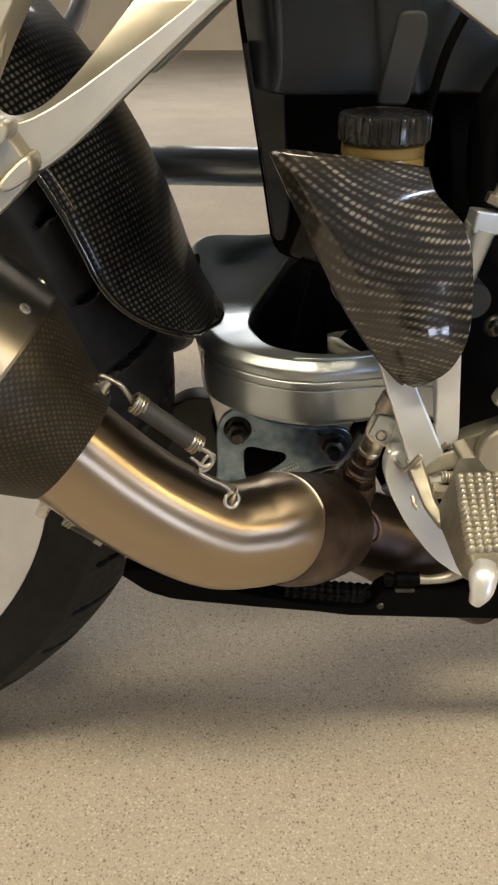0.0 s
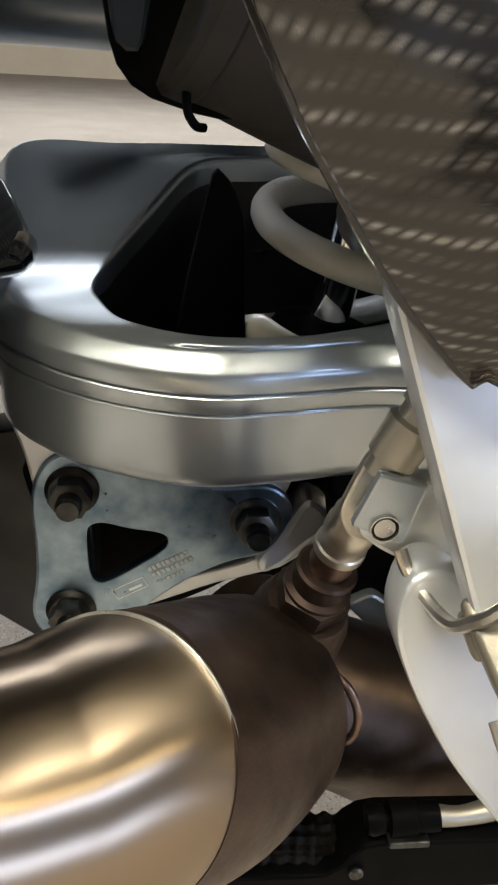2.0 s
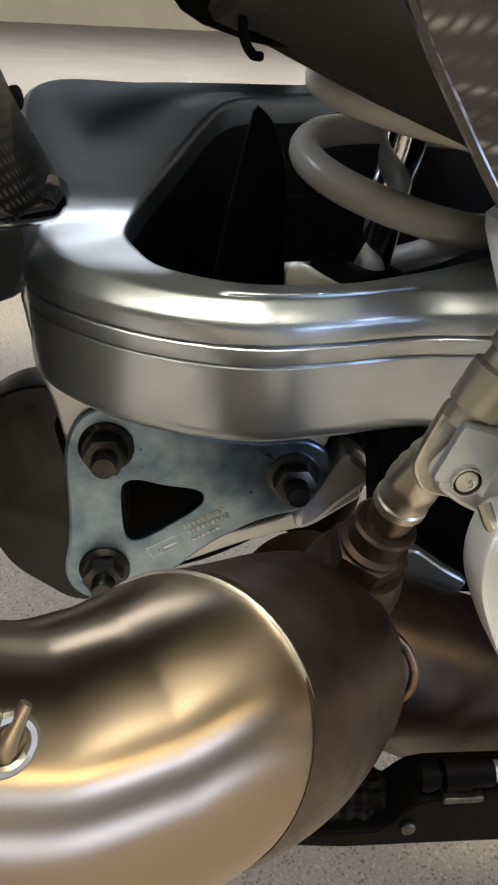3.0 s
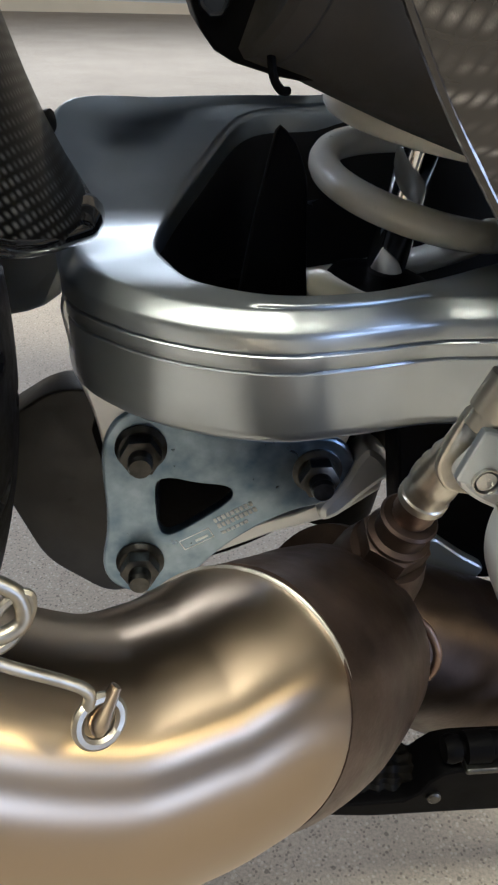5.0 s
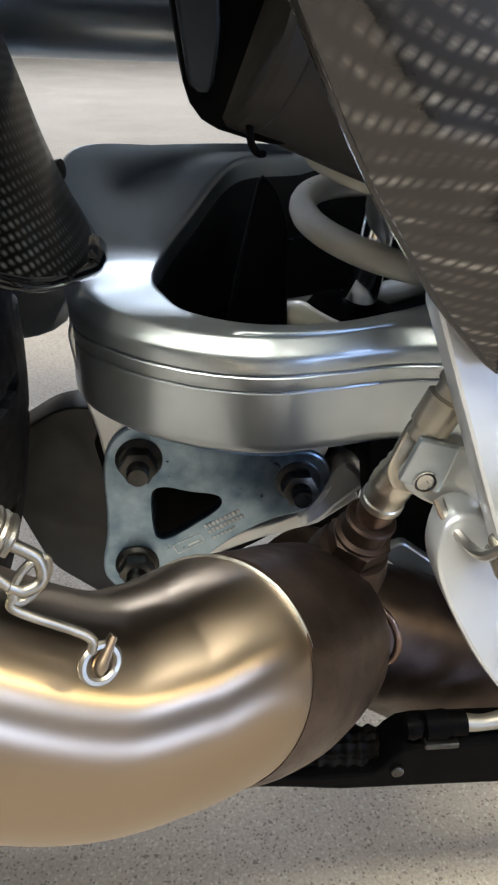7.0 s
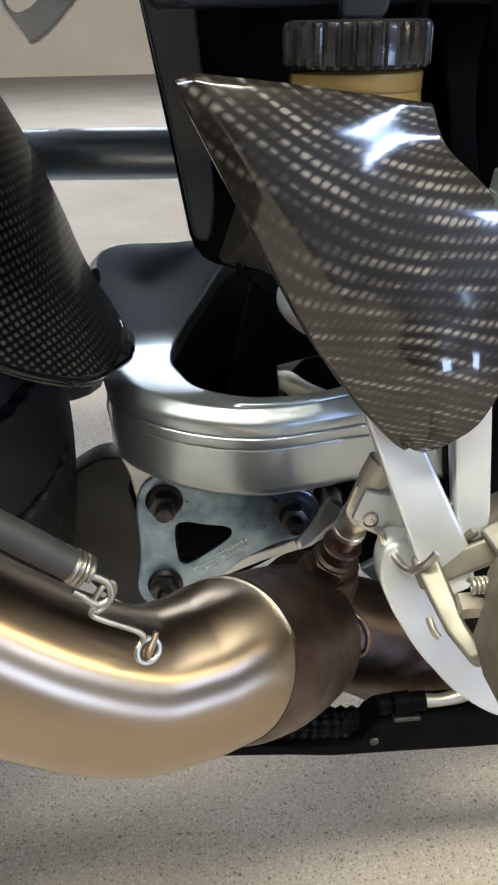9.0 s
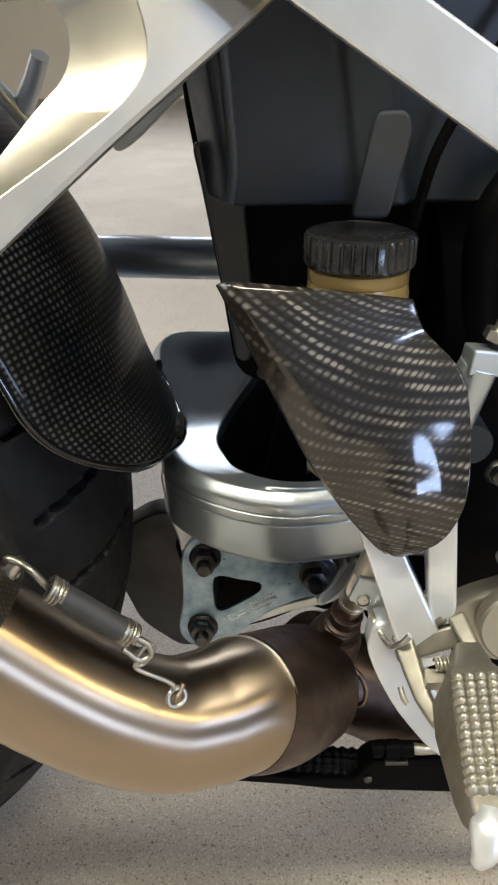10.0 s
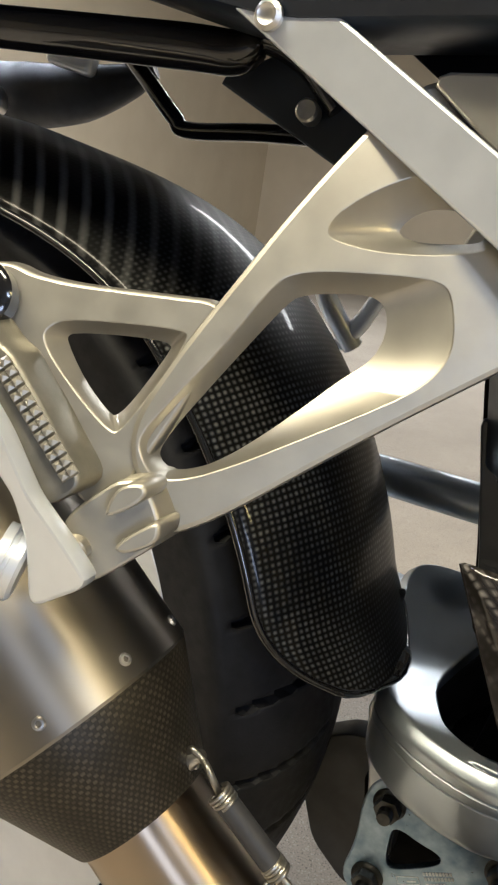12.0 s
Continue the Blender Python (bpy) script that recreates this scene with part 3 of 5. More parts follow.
# swingarm
def build_swingarm():
    O = [(0.012, 0.438), (-0.012, 0.452), (-0.030, 0.476), (-0.036, 0.52), (-0.044, 0.578), (0.0, 0.586), (0.06, 0.586), (0.14, 0.586), (0.26, 0.575), (0.28, 0.51), (0.24, 0.45), (0.15, 0.433), (0.105, 0.437), (0.085, 0.439), (0.062, 0.434), (0.038, 0.431)]
    I = [(0.013, 0.461), (0.004, 0.480), (0.000, 0.500), (0.004, 0.524), (0.018, 0.552), (0.038, 0.574), (0.065, 0.578), (0.09, 0.578), (0.12, 0.570), (0.138, 0.54), (0.138, 0.50), (0.125, 0.478), (0.104, 0.467), (0.086, 0.458), (0.064, 0.449), (0.036, 0.448)]
    inner_top = [0.3255, 0.3255, 0.3255, 0.3285, 0.3400, 0.357, 0.360, 0.361, 0.362, 0.345, 0.334, 0.328, 0.326, 0.3255, 0.3255, 0.3255]
    top = [0.325, 0.326, 0.327, 0.329, 0.3595, 0.3625, 0.364, 0.366, 0.366, 0.35, 0.335, 0.328, 0.326, 0.325, 0.325, 0.325]
    n = 192
    o = curve_points([(*p, z) for p, z in zip(O, top)], n, True)
    i = curve_points([(*p, z) for p, z in zip(I, inner_top)], n, True)
    rows = []
    for a, b in zip(o, i):
        d = Vector((b.x - a.x, b.y - a.y, 0)).normalized()
        z = a.z
        at = lambda inset, h: Vector((a.x, a.y, 0)) + d * inset + Vector((0, 0, h))
        bi = Vector((b.x, b.y, 0))
        back = min(1.0, max(0.0, (b.y - 0.462) / 0.02)) * min(1.0, max(0.0, (0.11 - b.x) / 0.02))
        r = 0.0022 + 0.0035 * back
        row = [bi + d * r * (1 - back) + Vector((0, 0, b.z - r * 1.8)), bi + d * r * 0.85 * (1 - back) + Vector((0, 0, b.z - r * 1.15)), bi + d * r * 0.5 * (1 - back) + Vector((0, 0, b.z - r * 0.5)), bi + Vector((0, 0, b.z))]
        gap = (Vector((a.x, a.y, z)) - b)
        hollow = Vector((0, 0, -max(0.0, gap.z)))
        row += [b + gap * 0.05, b + gap * 0.3 + hollow * 0.22, b + gap * 0.6 + hollow * 0.38]
        row += [at(0.0076, z + 0.0001), at(0.0064, z + 0.0001), at(0.0058, z - 0.0002), at(0.0052, z - 0.0007), at(0.0031, z - 0.0028), at(0.0010, z - 0.0050), at(0.0005, z - 0.0058), at(0.0001, z - 0.0072), at(0.0, z - 0.0108)]
        row += [at(0.0, z - 0.0114), at(0.0002, z - 0.0116), at(0.0032, z - 0.0118), at(0.0032, z - 0.0125), at(0.0, z - 0.0127), at(0.0, z - 0.0130)]
        row += [at(0.0, z - 0.0172), at(0.0001, z - 0.0174), at(0.0016, z - 0.0176), at(0.0016, z - 0.0180), at(0.0002, z - 0.0185), at(0.0002, z - 0.0188)]
        row += [at(0.0003, z - 0.028), at(0.0004, z - 0.038), at(0.0008, z - 0.0408), at(0.0022, z - 0.0426), at(0.005, z - 0.0433), at(0.016, z - 0.0435)]
        rows.append(row)
    rows.append(rows[0])
    bm = B()
    sheet(bm, rows)
    bmesh.ops.remove_doubles(bm, verts=bm.verts, dist=1e-5)
    arm = part("swingarm", bm, SWING, bike, "grey painted cast swingarm with an open well for the shock", angle=180)
    # the well's lining: shade inside the casting is put into its near-black colour
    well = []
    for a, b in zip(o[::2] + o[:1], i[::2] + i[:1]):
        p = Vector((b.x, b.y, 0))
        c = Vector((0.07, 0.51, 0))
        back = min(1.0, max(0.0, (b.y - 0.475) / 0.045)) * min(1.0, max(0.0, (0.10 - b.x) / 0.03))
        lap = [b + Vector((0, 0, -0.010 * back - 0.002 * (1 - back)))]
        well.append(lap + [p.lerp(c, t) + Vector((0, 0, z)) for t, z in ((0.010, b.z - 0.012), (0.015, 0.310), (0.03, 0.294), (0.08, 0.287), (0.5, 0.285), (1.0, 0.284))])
    part("well_liner", sheet(B(), well), WELLSHADE, arm, "lining of the shock well, its shade put into a near-black colour")
    # the leg that carries the link, under the ring
    leg = [(-0.0335, 0.318), (-0.014, 0.316), (-0.006, 0.286), (0.072, 0.283), (0.074, 0.262), (0.066, 0.244), (0.04, 0.262), (0.0, 0.270), (-0.012, 0.262), (-0.0205, 0.2440), (-0.0245, 0.272), (-0.0285, 0.2826), (-0.0310, 0.300)]
    part("link_mount", slab(B(), leg, 0.4765, 0.045, n=80), SILVER, arm, "silver cast link mount", 0.001)
    part("lower_arm", slab(B(), [(-0.03, 0.30), (-0.01, 0.305), (0.0, 0.19), (-0.014, 0.185), (-0.022, 0.22)], 0.492, 0.05, n=60), GREYPLASTIC, arm, bevel=0.002)
    # the far leg, which runs back beside the wheel
    part("far_leg", slab(B(), [(-0.040, 0.345), (-0.06, 0.344), (-0.12, 0.335), (-0.26, 0.325), (-0.38, 0.32), (-0.38, 0.28), (-0.26, 0.275), (-0.12, 0.270), (-0.06, 0.275), (-0.040, 0.285)], lambda x, z: 0.560 - 0.12 * min(0.0, x + 0.05), 0.035, n=90, soft=0.010), SWING, arm, "grey cast far leg of the swingarm", 0.006)
    return arm


swingarm = build_swingarm()


# shock absorber

def build_shock():
    lean = Vector((0.15, -0.05, 1)).normalized()
    base = Vector((0.090, 0.505, 0.34)) - lean * 0.085
    m = axis_frame(base, lean)
    shock = part("shock_absorber", lathe(B(), [(0.0, -0.05), (0.024, -0.05), (0.0245, 0.046), (0.0200, 0.054), (0.012, 0.057), (0.0, 0.057)], m, 28), BLACK, bike, "black shock absorber with a cream coil spring")
    part("piston_rod", lathe(B(), [(0.0, 0.03), (0.0075, 0.03), (0.0075, 0.2), (0.0, 0.2)], m, 20), CHROME, shock, "polished steel piston rod")
    pts = []
    for k in range(241):
        turn = -2.6 + 4.4 * k / 240
        a = math.radians(270) + 2 * math.pi * turn
        z = 0.3385 - (0.038 if turn < 0 else 0.0335) * turn if turn > -0.35 else 0.3518 - 0.021 * (turn + 0.35)
        z -= 0.022 * math.sin(math.pi * min(1.0, max(0.0, (turn - 0.25) / 0.58)))
        mid = base + lean * ((z - base.z) / lean.z)
        pts.append((mid.x + 0.002 + 0.0335 * math.cos(a), mid.y + 0.0335 * math.sin(a), z - 0.003 * math.cos(a)))
    part("coil_spring", tube(B(), pts, 0.0055, 14, 480), CREAM, shock, "cream painted coil spring")
    can = [(0.034, 0.440, 0.4135), (0.075, 0.452, 0.397), (0.125, 0.468, 0.378)]
    part("damper_reservoir", tube(B(), can, [0.024, 0.025, 0.025], 36, 12), CANISTER, shock, "matt black damper canister")
    along = Vector(can[1]) - Vector(can[0])
    part("canister_strap", lathe(B(), [(0.020, -0.004), (0.0235, -0.004), (0.0252, -0.002), (0.0252, 0.004), (0.0244, 0.005)], axis_frame(Vector(can[0]), along), 48), CANISTER, shock, "black strap round the canister")
    part("clip", tube(B(), [(0.0300, 0.428, 0.3930), (0.0305, 0.426, 0.3880), (0.0325, 0.427, 0.3850), (0.0345, 0.429, 0.3845)], 0.0011, 8, 20), BLACK, shock)
    flap = [(0.0265, 0.300), (0.033, 0.336), (0.038, 0.358), (0.0405, 0.3685), (0.047, 0.362), (0.0510, 0.351), (0.0535, 0.300)]
    part("chain_guard", slab(B(), flap, 0.487, 0.004, n=60, soft=0.003), BLACK, shock)


build_shock()


# rocker link plate
def build_link():
    shape = [(-0.024, 0.262), (-0.008, 0.276), (0.012, 0.263), (0.045, 0.257), (0.066, 0.260), (0.076, 0.246), (0.066, 0.228), (0.048, 0.2250), (0.024, 0.2100), (0.006, 0.190), (-0.014, 0.184), (-0.028, 0.196), (-0.022, 0.222)]
    tri = [(-0.0036, 0.239), (-0.002, 0.2422), (0.003, 0.2430), (0.012, 0.2400), (0.0235, 0.2385), (0.0268, 0.2355), (0.0255, 0.231), (0.015, 0.2235), (0.005, 0.217), (0.0, 0.2155), (-0.003, 0.219), (-0.0036, 0.229)]
    link = part("link_plate", slab(B(), shape, 0.474, 0.005, [(tri, tri)], n=160), ZINC, bike, "blue zinc-plated steel link plate with a triangular cut-out", 0.0007)
    bolt(link, (-0.008, 0.474, 0.257), flats=0.0135)
    bolt(link, (0.059, 0.474, 0.244), flats=0.0135)
    bolt(link, (-0.011, 0.474, 0.203), flats=0.0135)
    # etched mark: a framed emblem and three lines of writing that cannot be read
    turn = radians(28)
    ux, uz = Vector((math.cos(turn), 0, math.sin(turn))), Vector((-math.sin(turn), 0, math.cos(turn)))
    org = Vector((0.0015, 0.4736, 0.2035))

    def bar(u0, v0, u1, v1):
        bm = B()
        vs = [bm.verts.new(org + ux * u + uz * v + Vector((0, y, 0))) for y in (0.0, 0.0006) for u, v in ((u0, v0), (u1, v0), (u1, v1), (u0, v1))]
        for f in ((0, 1, 2, 3), (7, 6, 5, 4), (0, 4, 5, 1), (1, 5, 6, 2), (2, 6, 7, 3), (3, 7, 4, 0)):
            bm.faces.new([vs[i] for i in f])
        return part("etched_bar", bm, INK, link)

    bar(0.007, 0.0010, 0.0205, 0.0013), bar(0.007, 0.0057, 0.0205, 0.0060), bar(0.007, 0.0010, 0.0073, 0.006), bar(0.0202, 0.0010, 0.0205, 0.006)
    bar(0.013, 0.0024, 0.0185, 0.0034)
    for row, (u0, u1) in enumerate(((0.024, 0.040), (0.024, 0.040), (0.024, 0.036))):
        v = 0.0068 - row * 0.0032
        u = u0
        while u < u1:
            w = 0.0011 + 0.0006 * ((int(u * 7000) + row) % 3) / 2
            bar(u, v, u + w, v + (0.0020 if row < 2 else 0.0012))
            u += w + 0.0007
    return link


link_plate = build_link()
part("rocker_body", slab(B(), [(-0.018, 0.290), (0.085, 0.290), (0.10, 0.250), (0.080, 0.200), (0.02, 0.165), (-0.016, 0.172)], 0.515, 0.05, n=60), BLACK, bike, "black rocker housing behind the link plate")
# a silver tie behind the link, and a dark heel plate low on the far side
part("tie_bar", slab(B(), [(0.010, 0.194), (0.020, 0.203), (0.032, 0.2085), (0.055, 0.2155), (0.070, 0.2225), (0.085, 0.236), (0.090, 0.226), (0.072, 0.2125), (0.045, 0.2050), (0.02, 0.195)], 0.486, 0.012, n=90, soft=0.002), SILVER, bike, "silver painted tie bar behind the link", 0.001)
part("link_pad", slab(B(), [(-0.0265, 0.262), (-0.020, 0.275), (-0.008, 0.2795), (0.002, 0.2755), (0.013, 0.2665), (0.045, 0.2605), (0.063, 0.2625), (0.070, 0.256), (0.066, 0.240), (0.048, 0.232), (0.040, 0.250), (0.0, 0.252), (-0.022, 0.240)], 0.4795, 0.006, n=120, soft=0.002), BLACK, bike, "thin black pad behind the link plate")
part("link_lug", slab(B(), [(0.0085, 0.256), (0.0245, 0.256), (0.0245, 0.292), (0.0085, 0.292)], 0.488, 0.012, soft=False), SILVER, bike, "silver cast lug over the link", 0.001)
part("link_lug", slab(B(), [(0.0255, 0.256), (0.0430, 0.256), (0.0430, 0.292), (0.0255, 0.292)], 0.491, 0.012, soft=False), SWING, bike, "grey cast lug over the link", 0.001)
part("tie_lug", slab(B(), [(0.060, 0.226), (0.068, 0.236), (0.0735, 0.249), (0.0780, 0.2550), (0.084, 0.2515), (0.091, 0.242), (0.084, 0.2365), (0.078, 0.231), (0.070, 0.222), (0.062, 0.2185)], 0.4725, 0.018, n=90, soft=0.004, taper=0.003), SILVER, bike, "silver cast lug beside the link", 0.001)
part("engine_bracket", slab(B(), [(0.090, 0.224), (0.100, 0.2295), (0.112, 0.220), (0.123, 0.2130), (0.1170, 0.2030), (0.104, 0.2100)], 0.448, 0.006, n=60, soft=0.003), SWING, bike, "grey steel bracket beside the front pipe", 0.001)
part("stand_plate", slab(B(), [(-0.078, 0.21), (-0.074, 0.236), (-0.046, 0.254), (0.0, 0.25), (0.01, 0.15), (-0.03, 0.135), (-0.060, 0.160)], 0.53, 0.02, n=80, soft=0.010), SCUFFED, bike, "dark grey scuffed rounded plate low on the far side", 0.003)


# exhaust
PIPE = [(-0.0850, 0.3080, 0.3415), (-0.0628, 0.3125, 0.3162), (-0.0395, 0.3170, 0.2948), (-0.0176, 0.3253, 0.2777), (0.0000, 0.3348, 0.2712), (0.0151, 0.3484, 0.2651)]


def build_exhaust():
    axis = Vector((-0.742, -0.020, 0.670)).normalized()
    down = Vector((0.518, 0.725, -0.454)).normalized()
    seam = Vector(PIPE[-1])
    elbow = curve_points(PIPE[:-1] + [tuple(seam - down * 0.008), PIPE[-1]], 120)
    sag = Vector((0.003, 0.0, -0.003))
    exhaust = part("exhaust_pipe", tube(B(), elbow, [0.0266, 0.0268, 0.0272, 0.0278, 0.0288, 0.0299, 0.0305], 64, smooth=False), TITAN, bike, "brushed bronze titanium exhaust elbow")
    part("weld_seam", tube(B(), [seam - down * 0.0005, seam - down * 0.0002, seam + down * 0.0004, seam + down * 0.0007], [0.0304, 0.0311, 0.0311, 0.0304], 72, smooth=False), STEEL, exhaust, "thin bright weld bead")
    part("collector", tube(B(), [seam + down * 0.0008, seam + down * 0.010 + sag * 0.6, seam + down * 0.024 + sag, seam + down * 0.040 + sag, seam + down * 0.056 + sag, seam + down * 0.066 + sag], [0.0310, 0.0322, 0.0328, 0.0326, 0.0315, 0.0270], 72, 48), COLLECTOR, exhaust, "heat-browned steel collector")
    part("front_pipe", tube(B(), [(0.046, 0.414, 0.226), (0.085, 0.422, 0.204), (0.11, 0.428, 0.187), (0.17, 0.44, 0.15)], [0.026, 0.0285, 0.031, 0.032], 44, 24), DARKBROWN, exhaust, "dark brown steel front pipe")
    part("joint_tab", tube(B(), [(0.0715, 0.388, 0.2500), (0.0765, 0.384, 0.2462), (0.0790, 0.3815, 0.2395), (0.0780, 0.3815, 0.2315), (0.0735, 0.384, 0.2270)], 0.0014, 10, 24), COPPER, exhaust, "copper-brown steel joint tab")
    part("joint_flange", lathe(B(), [(0.022, -0.003), (0.028, -0.003), (0.029, 0.0), (0.028, 0.003), (0.022, 0.003)], axis_frame((0.050, 0.4135, 0.230), (0.65, 0.25, -0.55)), 48), COLLECTOR, exhaust)
    # muffler
    mouth = Vector((-0.0817, 0.3070, 0.3420))
    m = axis_frame(mouth, axis)
    muffler = part("muffler", lathe(B(), [(0.0, 0.0435), (0.0495, 0.0435), (0.0508, 0.0450), (0.0508, 0.30), (0.0, 0.30)], m, 72), MUFFLER, bike, "brushed titanium muffler with a carbon cone")
    part("cone", lathe(B(), [(0.0272, -0.001), (0.0292, -0.001), (0.0300, 0.0005), (0.0398, 0.022), (0.0497, 0.0432), (0.0497, 0.047), (0.046, 0.047)], m, 72), CARBON_CONE, muffler, "matt carbon cone with a fine weave")
    first = Vector((-0.0850, 0.2900, 0.4140)) - mouth
    first = (first - axis * first.dot(axis)).normalized()
    for a in range(0, 360, 40):
        d = Matrix.Rotation(radians(a), 3, axis) @ first
        at = mouth + axis * 0.0520 + d * 0.0506
        part("rivet", lathe(B(), [(0.0, -0.0004), (0.0011, -0.0004), (0.0012, 0.0012), (0.0020, 0.0011), (0.0025, 0.0)], axis_frame(at, d), 20), STEEL, muffler)
    # holding springs with a sleeve and wire hooks
    for side, (hook, c1, c2, low, tail) in enumerate((
            ((-0.0640, 0.3080, 0.3725), (-0.0489, 0.3062, 0.3625), (-0.0249, 0.3085, 0.3415), (-0.0138, 0.3035, 0.3403), (-0.0081, 0.3060, 0.3120)),
            ((-0.1003, 0.3180, 0.3030), (-0.0890, 0.3180, 0.2928), (-0.0745, 0.3180, 0.2817), (-0.0673, 0.3180, 0.2763), (-0.0592, 0.3180, 0.2724)))):
        hook, c1, c2, low, tail = (Vector(v) for v in (hook, c1, c2, low, tail))
        d = (c2 - c1).normalized()
        part("tension_spring", tube(B(), [c1 + d * 0.002, c2 - d * 0.002], 0.0046, 20, 4, False), SLEEVE, exhaust, "dark grey sleeved tension spring with wire hooks")
        for end, sgn in ((c1, 1), (c2, -1)):
            fr = axis_frame(end - d * 0.0025 * sgn, d * sgn)
            coil = [fr @ Vector((0.0043 * math.cos(k * 0.5), 0.0043 * math.sin(k * 0.5), 0.0052 * k / 44)) for k in range(45)]
            part("coil", tube(B(), coil, 0.0008, 8, 120), WIRE, exhaust)
        up = Vector((0, -0.3, 1)).normalized()
        part("wire_hook", tube(B(), [c1, c1 - d * 0.003, c1 - d * 0.008 + up * 0.0045, hook + up * 0.0055 + d * 0.006, hook + up * 0.0035, hook - up * 0.001 - d * 0.0015, hook - up * 0.0045 + d * 0.002], 0.0014, 10, 40), WIRE, exhaust)
        turn = (tail - c2) - d * (tail - c2).dot(d)
        turn.normalize()
        top = c2 + d * 0.0095
        part("wire_hook", tube(B(), [c2, c2 + d * 0.004, top, top + d * 0.003 + turn * 0.0030, top + d * 0.0015 + turn * 0.0062, top - d * 0.0015 + turn * 0.0068], 0.0013, 10, 40), WIRE, exhaust)
        part("wire_hook", tube(B(), [top - d * 0.0075 + turn * 0.0062, top - d * 0.0035 + turn * 0.0064, top + d * 0.0002 + turn * 0.0076, top + d * 0.0022 + turn * 0.0100, tail.lerp(top, 0.30) + d * 0.0010, tail - d * 0.0028 - turn * 0.0012], 0.0010, 10, 50), WIRE, exhaust)
        link = [top + d * (0.0012 + 0.0022 * math.cos(k * 0.42)) + turn * (0.0040 + 0.0046 * math.sin(k * 0.42)) for k in range(16)]
        part("link_ring", tube(B(), link, 0.0009, 8, 60), WIRE, exhaust)
        loop = [tail + d * 0.0033 * math.cos(k * 0.42) + turn * 0.0033 * math.sin(k * 0.42) + Vector((0, -0.0008 * math.sin(k * 0.42), 0)) for k in range(16)]
        part("wire_eye", tube(B(), loop, 0.0010, 8, 60), WIRE, exhaust)
        part("weld_tab", tube(B(), [tail - d * 0.001 - turn * 0.006, tail, tail + d * 0.001 + turn * 0.002], [0.0010, 0.0022, 0.0012], 10, 10, squash=0.6), TITAN, exhaust)
        part("hook_tab", tube(B(), [hook + Vector((0.004, 0, 0.002)), hook + Vector((0, 0, -0.002)), hook + Vector((-0.003, 0, -0.008))], [0.0022, 0.003, 0.003], 12, 10), STEEL, exhaust)


build_exhaust()


# lambda sensor
def build_sensor():
    m = axis_frame((0.0660, 0.3965, 0.2705), (0.006, -0.010, 0.030)) @ Matrix.Scale(0.90, 4)
    sensor = part("lambda_sensor", lathe(B(), [(0.0, -0.034), (0.0175, -0.032), (0.0155, -0.012), (0.0130, -0.0045), (0.0, -0.0045)], m, 28), COLLECTOR, bike, "browned steel lambda sensor screwed into the collector")
    part("hex_nut", hexagon(B(), 0.0205, -0.0045, 0.0035, m), COLLECTOR, sensor, "browned hexagon")
    part("ring", lathe(B(), [(0.0, 0.0035), (0.0104, 0.0035), (0.0104, 0.0048), (0.0085, 0.0056), (0.0085, 0.0115), (0.0092, 0.0120), (0.0094, 0.0130), (0.0086, 0.0138), (0.0064, 0.0140), (0.0, 0.0140)], m, 36), COLLECTOR, sensor)
    part("collar", lathe(B(), [(0.0, 0.0138), (0.0060, 0.0138), (0.0060, 0.0158), (0.0066, 0.0162), (0.0066, 0.0222), (0.0, 0.0222)], m, 32), COPPER, sensor, "copper-coloured collar")
    part("housing", lathe(B(), [(0.0, 0.0215), (0.0068, 0.0220), (0.0076, 0.0226), (0.0076, 0.0252), (0.0071, 0.0258), (0.0071, 0.0300), (0.0074, 0.0308), (0.0073, 0.0340), (0.0066, 0.0362), (0.0068, 0.0380), (0.0055, 0.0412), (0.0058, 0.0432), (0.0044, 0.0470), (0.0042, 0.0530), (0.0020, 0.0550), (0.0, 0.0550)], m, 32), PASSIVE, sensor, "yellow passivated sensor housing")


build_sensor()


# brake fluid reservoir and its carbon cover
def build_reservoir():
    c = Vector((0.0605, 0.372, 0.0))
    m = Matrix.Translation((c.x, c.y, 0.0))
    res = part("brake_reservoir", lathe(B(), [(0.0, 0.43), (0.0185, 0.43), (0.0192, 0.452), (0.0185, 0.4565), (0.0188, 0.4570), (0.0188, 0.4612), (0.0175, 0.462), (0.0, 0.462)], m, 48), AMBER, bike, "amber brake fluid reservoir with a ribbed black cap")
    ribs = 32
    part("cap", lathe(B(), [(0.0, 0.4625), (0.0198, 0.4625), (0.0207, 0.4635), (0.0207, 0.4722), (0.0200, 0.4736), (0.0182, 0.4742), (0.0170, 0.4734), (0.0, 0.4731)], m, ribs * 6,
                      lambda a, s: 1.0 - (0.055 if s in (2, 3) and (a * ribs / (2 * math.pi)) % 1.0 > 0.55 else 0.0)), worn_cap(), res, "ribbed black screw cap")


def worn_cap():
    return worn("grey_black_cap_plastic", (0.010, 0.010, 0.011), (0.020, 0.020, 0.021), 0.0, 0.22, 120, 1200, 0.15, 0.08)


build_reservoir()


